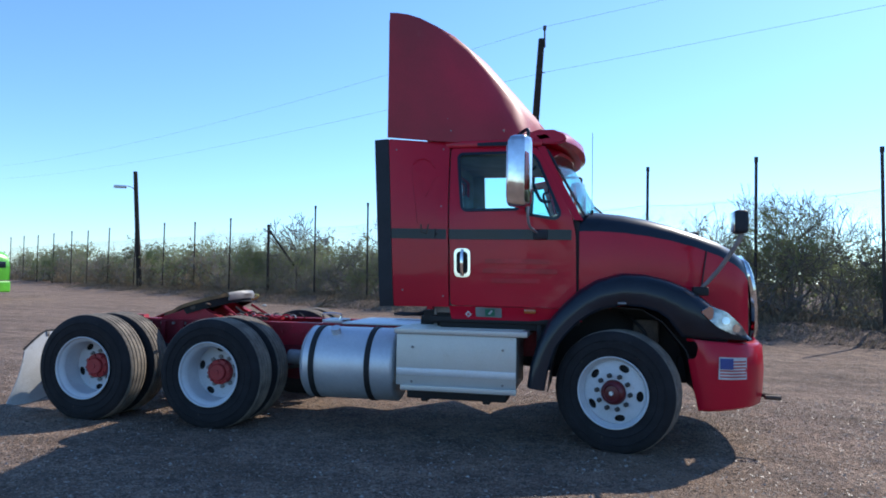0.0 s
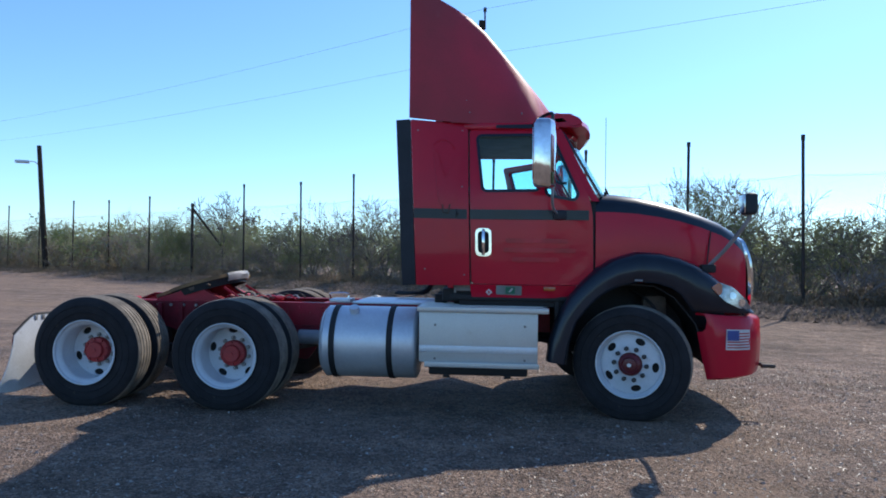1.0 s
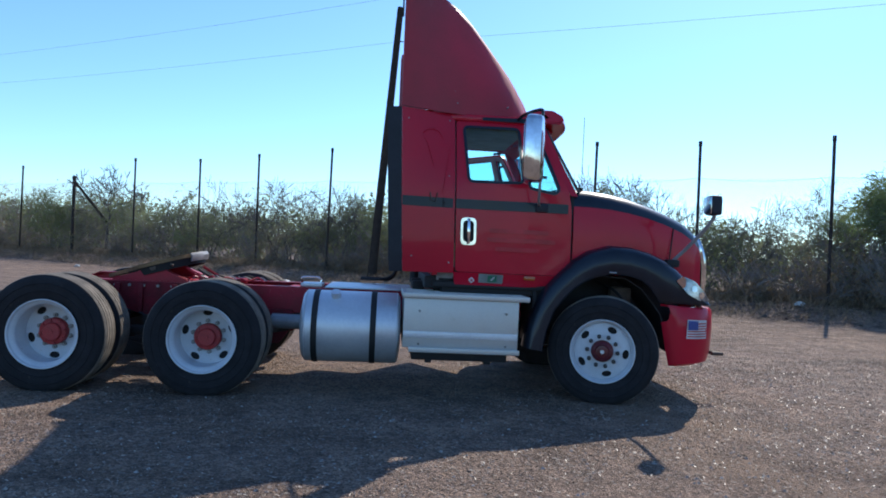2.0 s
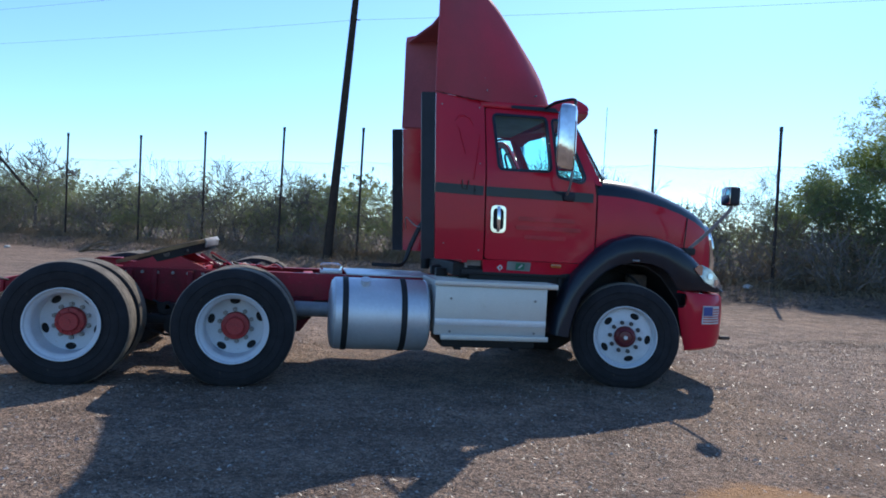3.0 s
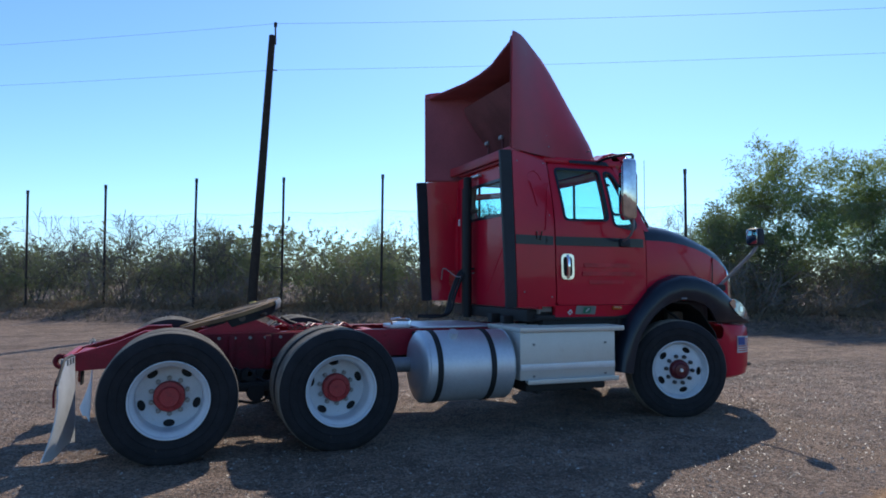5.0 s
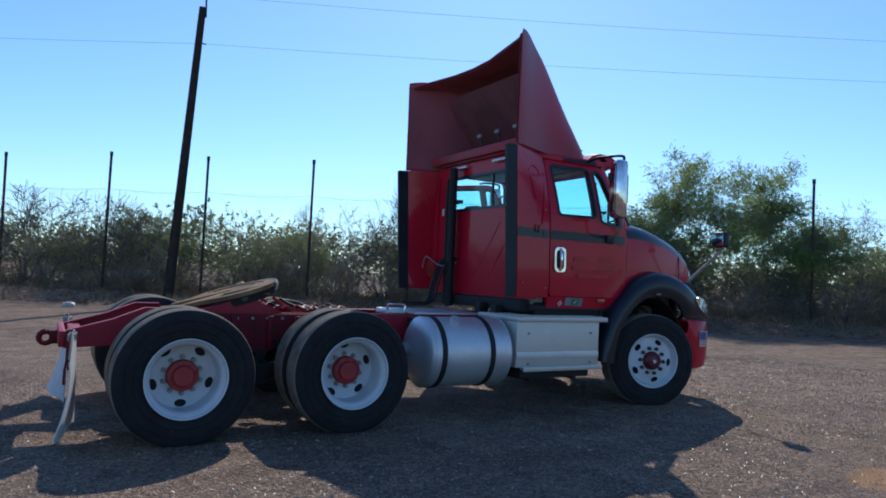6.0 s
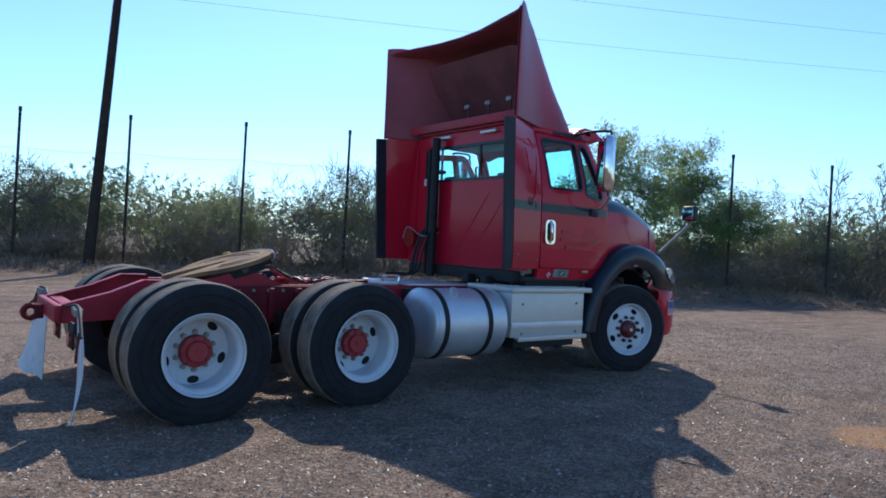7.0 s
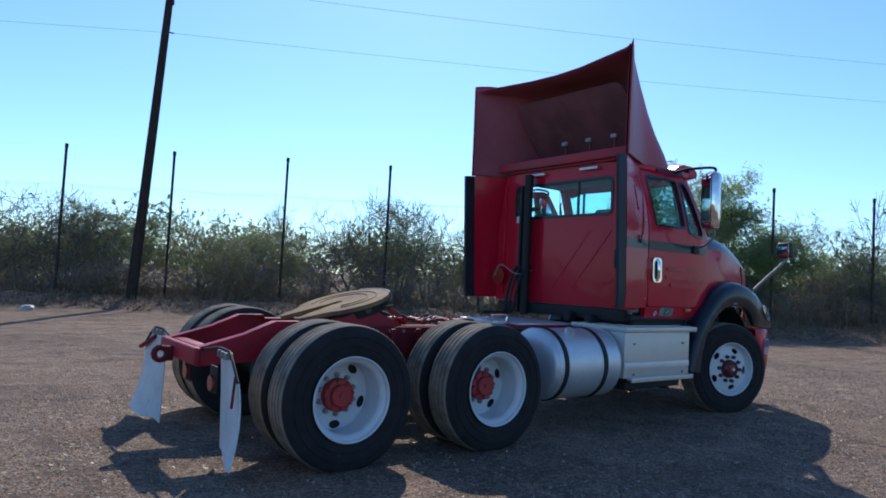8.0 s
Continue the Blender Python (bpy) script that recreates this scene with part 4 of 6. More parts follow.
def tyre_meshes():
    side = [(0.283, -0.118), (0.318, -0.138), (0.40, -0.148), (0.455, -0.142), (0.490, -0.128), (0.5035, -0.113)]
    body = side + [(r, -y) for r, y in side[::-1]]
    bm = lathe(bmesh.new(), side, 56)
    lathe(bm, [(r, -y) for r, y in side], 56)
    rubber = bm
    grooves = [(0.5035, -0.113), (0.508, -0.106)]
    for c in (-0.075, -0.026, 0.026, 0.075):
        grooves += [(R_TYRE, c - 0.008), (R_TYRE - 0.012, c - 0.005), (R_TYRE - 0.012, c + 0.005), (R_TYRE, c + 0.008)]
    grooves += [(0.508, 0.106), (0.5035, 0.113)]
    tread = lathe(bmesh.new(), grooves, 72)
    lathe(rubber, [(0.283, -0.118), (0.283, 0.118)], 56)
    for b in (rubber, tread):
        for v in b.verts:
            if v.co.z < -HUB_Z + 0.004:
                v.co.z = -HUB_Z + 0.004
    for b in (rubber,):
        for r, y in ((0.43, -0.149), (0.365, -0.146)):
            lathe(b, [(r - 0.004, y + 0.002), (r, y - 0.003), (r + 0.004, y + 0.002)], 56)
    return rubber, tread


def finish(bm, name, mat):
    bmesh.ops.recalc_face_normals(bm, faces=bm.faces)
    me = bpy.data.meshes.new(name)
    bm.to_mesh(me)
    bm.free()
    me.materials.append(M[mat])
    me.shade_smooth()
    me.set_sharp_from_angle(angle=radians(38))
    return me


def disc_mesh(depth, r_out, r_in, dish):
    """The wheel's disc with five oval hand holes. depth: its y; dish: how far the rim of it falls back."""
    ring = [(r_out * math.cos(6.2832 * k / 60), r_out * math.sin(6.2832 * k / 60)) for k in range(60)]
    holes = []
    for h in range(5):
        a = 6.2832 * h / 5 + 0.3
        c = Vector((math.cos(a), math.sin(a))) * 0.226
        t = Vector((-math.sin(a), math.cos(a)))
        o = Vector((math.cos(a), math.sin(a)))
        holes.append([tuple(c + t * 0.047 * math.cos(6.2832 * k / 16) + o * 0.031 * math.sin(6.2832 * k / 16)) for k in range(16)])
    bm = sheet(bmesh.new(), ring, holes, lambda u, v, d: (u, depth + dish * max(0, (math.hypot(u, v) - 0.17) / 0.1) + d, v), 0.012)
    return bm


def wheel_set():
    rubber, tread = tyre_meshes()
    me = dict(rubber=finish(rubber, "tyre", "rubber"), tread=finish(tread, "tread", "tread"))
    # drive wheel, deep dish
    bm = disc_mesh(0.105, 0.262, 0.1, -0.01)
    lathe(bm, [(0.262, 0.105), (0.266, -0.02), (0.272, -0.06), (0.262, -0.075), (0.266, -0.10), (0.285, -0.118), (0.302, -0.128), (0.311, -0.142), (0.316, -0.150), (0.311, -0.154), (0.302, -0.148), (0.297, -0.130)], 64)
    lathe(bm, [(0.30, -0.12), (0.285, 0.0), (0.285, 0.12)], 48)
    bmesh.ops.scale(bm, vec=(0.945, 1, 0.945), verts=bm.verts)
    me["rim_rear"] = finish(bm, "rim", "white")
    bm = lathe(bmesh.new(), [(0.0, -0.062), (0.07, -0.062), (0.078, -0.055), (0.08, -0.03), (0.112, -0.024), (0.118, -0.015), (0.118, 0.034)], 40)
    for k in range(8):
        a = 6.2832 * k / 8
        cyl(bm, (0.099 * math.cos(a), -0.02, 0.099 * math.sin(a)), (0.099 * math.cos(a), -0.042, 0.099 * math.sin(a)), 0.013, n=6)
    cyl(bm, (0, -0.06, 0), (0, -0.07, 0), 0.02, n=10)
    bmesh.ops.translate(bm, vec=(0, 0.066, 0), verts=bm.verts)
    me["hub_rear"] = finish(bm, "hub", "hub")
    # steer wheel, bulging
    bm = disc_mesh(-0.108, 0.268, 0.1, 0.025)
    lathe(bm, [(0.268, -0.085), (0.276, -0.078), (0.285, -0.095), (0.302, -0.125), (0.311, -0.138), (0.316, -0.146), (0.311, -0.150), (0.302, -0.145), (0.297, -0.125)], 64)
    lathe(bm, [(0.30, -0.12), (0.285, 0.0), (0.285, 0.12)], 48)
    bmesh.ops.scale(bm, vec=(0.945, 1, 0.945), verts=bm.verts)
    me["rim_front"] = finish(bm, "rim", "white")
    bm = lathe(bmesh.new(), [(0.0, -0.165), (0.05, -0.165), (0.08, -0.158), (0.097, -0.14), (0.104, -0.10)], 40)
    lathe(bm, [(0.058, -0.166), (0.066, -0.174), (0.074, -0.164)], 40)
    me["hub_front"] = finish(bm, "hub", "hubcap")
    bm = cyl(bmesh.new(), (0, 0.012, 0), (0, -0.022, 0), 0.021, n=6)
    cyl(bm, (0, -0.022, 0), (0, -0.038, 0), 0.010, n=8)
    me["nut_front"] = finish(bm.copy(), "lug_nut", "dark_nut")
    me["nut_rear"] = finish(bm, "lug_nut", "nut")
    for key, y0 in (("drum_front", -0.04), ("drum_rear", 0.125)):
        me[key] = finish(cyl(bmesh.new(), (0, y0, 0), (0, y0 + 0.09, 0), 0.252, n=40), "brake_drum", "dark")
    bm = cyl(bmesh.new(), (0, -0.16, 0), (0, -0.182, 0), 0.019, n=6)
    me["cap_nut"] = finish(bm, "cap_nut", "alu")
    return me


WHEEL = wheel_set()


def wheel(x, y, outside, kind, spin=0.0, steer=0.0):
    """outside = -1 where the wheel faces the right side of the truck."""
    w = new("wheel")
    w.parent = truck
    w.matrix_basis = pose(x, y, HUB_Z, 0, 0, steer if outside < 0 else 180 + steer)
    if kind:
        w["label"] = "white steel wheel with red hub and dusty tyre"
    for nm, key in (("tyre", "rubber"), ("tread", "tread")):
        o = new(nm, WHEEL[key])
        o.parent = w
    if kind:
        for nm, key in (("rim", "rim_" + kind), ("hub", "hub_" + kind)):
            o = new(nm, WHEEL[key])
            o.parent = w
            o.matrix_basis = pose(0, 0, 0, 0, spin, 0)
        o = new("brake_drum", WHEEL["drum_" + kind])
        o.parent = w
        if kind == "front":
            o = new("cap_nut", WHEEL["cap_nut"])
            o.parent = w
        d = 0.105 if kind == "rear" else -0.108
        for k in range(10):
            a = 6.2832 * (k + 0.5) / 10 - radians(spin)
            o = new("lug_nut", WHEEL["nut_" + kind])
            o.parent = w
            o.location = (0.139 * math.cos(a), d, 0.139 * math.sin(a))
    return w


for s in (-1, 1):
    wheel(-0.055 * s, s * 1.045, s, "front", 22 if s < 0 else 0, -18)
    for x, spin in ((-3.585, -5), (-4.91, 35)):
        wheel(x, s * 1.175, s, "rear", spin)
        wheel(x, s * 0.82, s, "")

# ---------------------------------------------------------------- chassis


EYE_Y = 0.10


def chassis():
    # rails: channel section, dropping behind the rear axle
    top = [(0.95, 0.91), (-0.3, 0.92), (-2.2, 0.925), (-4.90, 0.925), (-4.91, 0.957), (-5.12, 0.957), (-5.33, 0.872), (-5.34, 0.865), (-5.69, 0.768), (-5.70, 0.765)]
    bot = [(0.95, 0.70), (-0.3, 0.68), (-2.2, 0.667), (-4.90, 0.667), (-4.91, 0.667), (-5.12, 0.665), (-5.33, 0.65), (-5.34, 0.65), (-5.69, 0.63), (-5.70, 0.63)]
    rails = {}
    for s in (-1, 1):
        rows = []
        for (x, zt), (_, zb) in zip(top, bot):
            o, i, t = s * 0.43, s * 0.345, s * 0.012
            rows.append([(x, i, zt), (x, o, zt), (x, o, zb), (x, i, zb), (x, i, zb + 0.012), (x, o - t, zb + 0.012), (x, o - t, zt - 0.012), (x, i, zt - 0.012)])
        rails[s] = part("frame_rail", loft(bmesh.new(), rows, True, True), "chassis", truck, "red painted frame rail", sharp=25)
        for x in np.arange(-4.9, -2.9, 0.115):
            part("bolt_head", cyl(bmesh.new(), (x, s * 0.428, 0.875 - 0.05 * (int(x * 9) % 2)), (x, s * 0.445, 0.875 - 0.05 * (int(x * 9) % 2)), 0.012, n=6), "chassis", rails[s])
        # outer gusset plates over the bogie
        pl = rounded([(-4.9, 0.915), (-3.5, 0.915), (-3.62, 0.72), (-3.92, 0.70), (-4.06, 0.585), (-4.36, 0.585), (-4.55, 0.66), (-4.85, 0.70)], 0.04)
        part("suspension_plate", sheet(bmesh.new(), pl, [], lambda u, v, d: (u, s * (0.47 - d), v), 0.03), "grimy", truck)
        for x0, z0, z1 in ((-4.62, 0.70, 0.90), (-4.40, 0.62, 0.90), (-4.08, 0.62, 0.90), (-3.82, 0.72, 0.90)):
            part("stiffener", box(bmesh.new(), x0 - 0.025, x0 + 0.025, s * 0.485 - 0.02, s * 0.485 + 0.02, z0, z1, 0.008), "grimy", truck)
        for k in range(9):
            x0 = -4.78 + k * 0.135
            part("plate_bolt", cyl(bmesh.new(), (x0, s * 0.468, 0.88), (x0, s * 0.49, 0.88), 0.015, n=6), "nut", truck)
        part("air_spring", lathe_at((-3.98, s * 0.55, 0.42), 0.11, 0.16), "dark", truck, "black rubber air spring")
        part("suspension_beam", box(bmesh.new(), -4.6, -3.9, s * 0.56 - 0.05, s * 0.56 + 0.05, 0.41, 0.50, 0.03), "dark", truck)
        arm = bmesh.new()
        cyl(arm, (-4.20, s * 0.50, 0.40), (-4.20, s * 0.62, 0.40), 0.075, n=20)
        cyl(arm, (-4.27, s * 0.50, 0.56), (-4.27, s * 0.60, 0.56), 0.055, n=16)
        box(arm, -4.28, -4.19, s * 0.55 - 0.04, s * 0.55 + 0.04, 0.40, 0.60, 0.02)
        part("equalizer", arm, "dark", truck, "dark suspension link")
        hang = sheet(bmesh.new(), rounded([(-4.36, 0.60), (-4.10, 0.60), (-4.16, 0.50), (-4.20, 0.44), (-4.30, 0.44), (-4.34, 0.50)], 0.02), [], lambda u, v, d: (u, s * (0.54 - d), v), 0.08)
        part("hanger", hang, "dark", truck, "dark spring hanger")
        part("shock_absorber", cyl(bmesh.new(), (-4.02, s * 0.52, 0.70), (-3.90, s * 0.52, 0.34), 0.035, n=14), "dark", truck)
        part("spring_pin", cyl(bmesh.new(), (-4.25, s * 0.53, 0.57), (-4.25, s * 0.60, 0.57), 0.022, n=12), "steel", truck)
        part("brake_hose", tube(bmesh.new(), curve_pts([(-4.40, s * 0.50, 0.62), (-4.16, s * 0.58, 0.52), (-4.05, s * 0.60, 0.44), (-4.08, s * 0.60, 0.36), (-4.22, s * 0.58, 0.31), (-4.45, s * 0.55, 0.36)], 5), 0.012, 6), "dark", truck)
        part("brake_chamber", cyl(bmesh.new(), (-4.72, s * 0.50, 0.56), (-4.52, s * 0.50, 0.56), 0.09, n=18), "dark", truck)
        part("rear_hanger", sheet(bmesh.new(), rounded([(-3.28, 0.70), (-2.92, 0.70), (-2.95, 0.50), (-3.05, 0.36), (-3.20, 0.38), (-3.26, 0.52)], 0.03), [[(-3.10 + 0.045 * math.cos(k * 0.6283), 0.56 + 0.045 * math.sin(k * 0.6283)) for k in range(10)]], lambda u, v, d: (u, s * (0.52 - d), v), 0.05), "grimy", truck)
        part("radius_rod", cyl(bmesh.new(), (-3.45, s * 0.5, 0.42), (-2.95, s * 0.5, 0.52), 0.03, n=10), "steel", truck)
    for x, zt, zb in ((-5.62, 0.765, 0.64), (-4.25, 0.90, 0.70), (-3.0, 0.90, 0.72), (-1.9, 0.90, 0.72), (-0.2, 0.9, 0.72)):
        part("cross_member", box(bmesh.new(), x - 0.05, x + 0.05, -0.42, 0.42, zb, zt, 0.012), "chassis", truck)
    # end plate with tow eye and two lamps under it
    part("end_beam", box(bmesh.new(), -5.74, -5.69, -0.46, 0.46, 0.64, 0.768, 0.015), "chassis", truck, "red end cross beam")
    bm = bmesh.new()
    tube(bm, [(-5.825 - 0.05 * math.sin(a * 0.5236), EYE_Y, 0.665 + 0.05 * math.cos(a * 0.5236)) for a in range(13)], 0.024, 8)
    box(bm, -5.80, -5.735, EYE_Y - 0.03, EYE_Y + 0.03, 0.61, 0.725, 0.012)
    part("tow_eye", bm, "grimy", truck, "red tow eye")
    for y in (-0.02, -0.63):
        part("tail_lamp", cyl(bmesh.new(), (-5.672, y, 0.54), (-5.65, y, 0.54), 0.055, n=24), "redlens", truck, "round red tail lamp")
    for y in (-0.02, -0.63):
        part("lamp_bracket", box(bmesh.new(), -5.65, -5.635, y - 0.075, y + 0.075, 0.47, 0.66, 0.005), "dark", truck)
    # axles
    for x in (-3.585, -4.91):
        bm = cyl(bmesh.new(), (x, -0.95, HUB_Z), (x, 0.95, HUB_Z), 0.07, n=16)
        bmesh.ops.create_uvsphere(bm, u_segments=18, v_segments=12, radius=0.21, matrix=Matrix.Translation((x, 0.03, HUB_Z)))
        part("drive_axle", bm, "dark", truck)
    part("front_axle", box(bmesh.new(), -0.06, 0.06, -0.9, 0.9, 0.40, 0.50, 0.02), "dark", truck)
    part("drive_shaft", cyl(bmesh.new(), (-3.4, 0, 0.55), (-1.0, 0, 0.75), 0.06, n=14), "steel", truck)
    for s in (-1, 1):
        part("leaf_spring", tube(bmesh.new(), curve_pts([(-0.75, s * 0.44, 0.62), (0, s * 0.44, 0.52), (0.75, s * 0.44, 0.62)], 6), 0.035, 6), "dark", truck)
    part("engine", box(bmesh.new(), -0.25, 0.95, -0.33, 0.33, 0.62, 1.45, 0.08), "dark", truck, "dark engine block")
    part("radiator", box(bmesh.new(), 0.96, 1.04, -0.46, 0.46, 0.7, 1.48, 0.02), "dark", truck)
    part("transmission", box(bmesh.new(), -1.1, -0.2, -0.26, 0.26, 0.55, 0.98, 0.1), "dark", truck)
    part("air_tank", cyl(bmesh.new(), (-2.35, 0.16, 0.55), (-1.5, 0.16, 0.55), 0.13, n=20), "dark", truck)


def lathe_at(c, r, h):
    bm = bmesh.new()
    prof = [(0, -h / 2), (r * 0.7, -h / 2), (r, -h * 0.25), (r * 0.85, 0), (r, h * 0.25), (r * 0.7, h / 2), (0, h / 2)]
    lathe(bm, prof, 20)
    m = Matrix.Translation(c) @ Matrix.Rotation(radians(90), 4, "X")
    bmesh.ops.transform(bm, matrix=m, verts=bm.verts)
    return bm


chassis()


def fifth_wheel():
    tilt = Matrix.Translation((-4.34, 0, 1.105)) @ Matrix.Rotation(radians(-16.5), 4, "Y")
    out = []
    for k in range(41):
        a = radians(-142 + 284 * k / 40)
        out.append((0.40 * math.cos(a) + 0.02, 0.47 * math.sin(a)))
    # ramps to the rear and the throat between them
    out += [(-0.50, 0.20), (-0.52, 0.13), (-0.12, 0.045), (-0.02, 0.045), (0.02, 0.0), (-0.02, -0.045), (-0.12, -0.045), (-0.52, -0.13), (-0.50, -0.20)]
    plate = part("coupling_plate", sheet(bmesh.new(), out, [], lambda u, v, d: tilt @ Vector((u, v, -d)), 0.035), "grease", truck, "tilted fifth wheel coupling plate covered in grease", sharp=30)
    rim = [(u * 0.965, v * 0.965) for u, v in out[:41]]
    bm = bmesh.new()
    loft(bm, [[tilt @ Vector((u, v, -0.034)) for u, v in rim], [tilt @ Vector((u * 0.97, v * 0.97, -0.11)) for u, v in rim]])
    part("plate_skirt", thicken(bm, 0.015), "dark", plate)
    nose = [(u, v) for u, v in out[:41] if abs(v) < 0.30 and u > 0]
    bm = loft(bmesh.new(), [[tilt @ Vector((u + 0.004, v, 0.002)) for u, v in nose], [tilt @ Vector((u + 0.012, v * 1.01, -0.03)) for u, v in nose], [tilt @ Vector((u - 0.01, v, -0.075)) for u, v in nose]])
    part("front_lip", thicken(bm, 0.012), "arm", plate, "bare worn front lip")
    ring = bmesh.new()
    for r in (0.30, 0.22):
        tube(ring, [tilt @ Vector((0.02 + r * math.cos(radians(a)), r * 1.12 * math.sin(radians(a)), 0.001)) for a in range(-125, 126, 10)], 0.006, 6)
    part("wear_ring", ring, "steel", plate)
    for s in (-1, 1):
        foot = [(-4.70, 0.925), (-3.96, 0.925), (-3.99, 0.95), (-4.14, 1.01), (-4.26, 1.075), (-4.36, 1.075), (-4.46, 1.01), (-4.66, 0.95)]
        part("bracket", sheet(bmesh.new(), foot, [], lambda u, v, d: (u, s * (0.42 - d), v), 0.09), "chassis", plate, "red mounting bracket")
        part("pivot_pin", cyl(bmesh.new(), (-4.31, s * 0.34, 1.055), (-4.31, s * 0.45, 1.055), 0.03, n=12), "steel", plate)
    part("slide_rail", box(bmesh.new(), -4.66, -3.95, -0.33, -0.22, 0.92, 0.94, 0.006), "chassis", plate)
    part("slide_rail", box(bmesh.new(), -4.66, -3.95, 0.22, 0.33, 0.92, 0.94, 0.006), "chassis", plate)
    part("slide_beam", box(bmesh.new(), -4.6, -3.98, -0.21, 0.21, 0.89, 0.93, 0.01), "chassis", plate)
    part("release_rod", tube(bmesh.new(), [tilt @ Vector(p) for p in ((0.1, -0.2, -0.09), (0.2, -0.42, -0.08), (0.22, -0.52, -0.07))], 0.012, 6), "steel", plate)
    bm = tube(bmesh.new(), curve_pts([(-3.93, -0.22, 1.05), (-3.84, -0.24, 1.0), (-3.70, -0.25, 0.955), (-3.55, -0.25, 0.945)], 4), 0.014, 8)
    part("coiled_hose", bm, "dark", truck)
    for y, x in ((-0.2, -3.75), (0.15, -3.7), (0.0, -3.55)):
        part("valve_block", box(bmesh.new(), x - 0.07, x + 0.07, y - 0.05, y + 0.05, 0.915, 0.965, 0.015), "chassis", truck)


fifth_wheel()
hook = tube(bmesh.new(), curve_pts([(-4.30, 0.50, 1.07), (-4.20, 0.56, 1.10), (-4.12, 0.57, 1.125), (-4.08, 0.57, 1.15), (-4.10, 0.57, 1.168), (-4.15, 0.57, 1.155)], 4), 0.013, 8)
part("release_hook", hook, "brass", truck, "yellow brass release hook")


def cable_clutter():
    """Slack red and grey cables lying on the frame ahead of the coupling."""
    for y, r, mat, seed in ((-0.30, 0.009, "chassis", 3), (-0.12, 0.008, "arm", 4), (0.10, 0.009, "dark", 5)):
        rnd = random.Random(seed)
        pts = [(-4.0 + 0.075 * k, y + 0.06 * math.sin(k * 1.9 + seed) + rnd.uniform(-0.02, 0.02), 0.945 + 0.03 * (k % 2) + rnd.uniform(0, 0.015)) for k in range(11)]
        part("cable", tube(bmesh.new(), curve_pts(pts, 4), r, 6), mat, truck)
    bm = bmesh.new()
    for k in range(9):
        x = -3.86 + 0.045 * k
        tube(bm, [(x + 0.02 * math.cos(a * 0.7854), -0.36 + 0.008 * math.sin(k * 2.0), 0.95 + 0.016 * math.sin(a * 0.7854)) for a in range(9)], 0.005, 5)
    part("chain", bm, "steel", truck, "loose steel chain")
    for s in (-1, 1):
        part("ramp_strut", tube(bmesh.new(), [(-4.02, s * 0.30, 1.06), (-3.84, s * 0.33, 0.95)], 0.016, 6), "chassis", truck)


cable_clutter()


def tank():
    prof = [(0, 0.0), (0.2, -0.006), (0.295, 0.012), (0.325, 0.035), (0.333, 0.06), (0.333, 0.865), (0.325, 0.89), (0.295, 0.908), (0.2, 0.918), (0, 0.915)]
    turn = Matrix.Translation((-2.783, -0.845, 0.60)) @ Matrix.Rotation(radians(-90), 4, "Z")
    bm = lathe(bmesh.new(), prof, 56)
    bmesh.ops.transform(bm, matrix=turn, verts=bm.verts)
    tk = part("fuel_tank", bm, "alu", truck, "brushed aluminium fuel tank with black straps")
    for x in (0.135, 0.665):
        bm = lathe(bmesh.new(), [(0.334, x - 0.027), (0.342, x - 0.024), (0.342, x + 0.024), (0.334, x + 0.027)], 56)
        bmesh.ops.transform(bm, matrix=turn, verts=bm.verts)
        part("strap", bm, "dark", tk, "black rubber-lined strap")
        part("tank_bracket", box(bmesh.new(), -2.783 + x - 0.03, -2.783 + x + 0.03, -0.62, -0.43, 0.28, 0.90, 0.01), "dark", tk)
    part("filler_cap", cyl(bmesh.new(), (-2.47, -1.0, 0.875), (-2.47, -1.035, 0.935), 0.045, n=20), "alu", tk, "round filler cap")
    for x in (0.045, 0.88):
        seam = lathe(bmesh.new(), [(0.330, x - 0.004), (0.336, x), (0.330, x + 0.004)], 56)
        bmesh.ops.transform(seam, matrix=turn, verts=seam.verts)
        part("weld_seam", seam, "alu", tk)
    part("air_cylinder", cyl(bmesh.new(), (-3.10, -0.62, 0.60), (-2.77, -0.66, 0.60), 0.072, n=18), "arm", truck, "grey air cylinder")


tank()


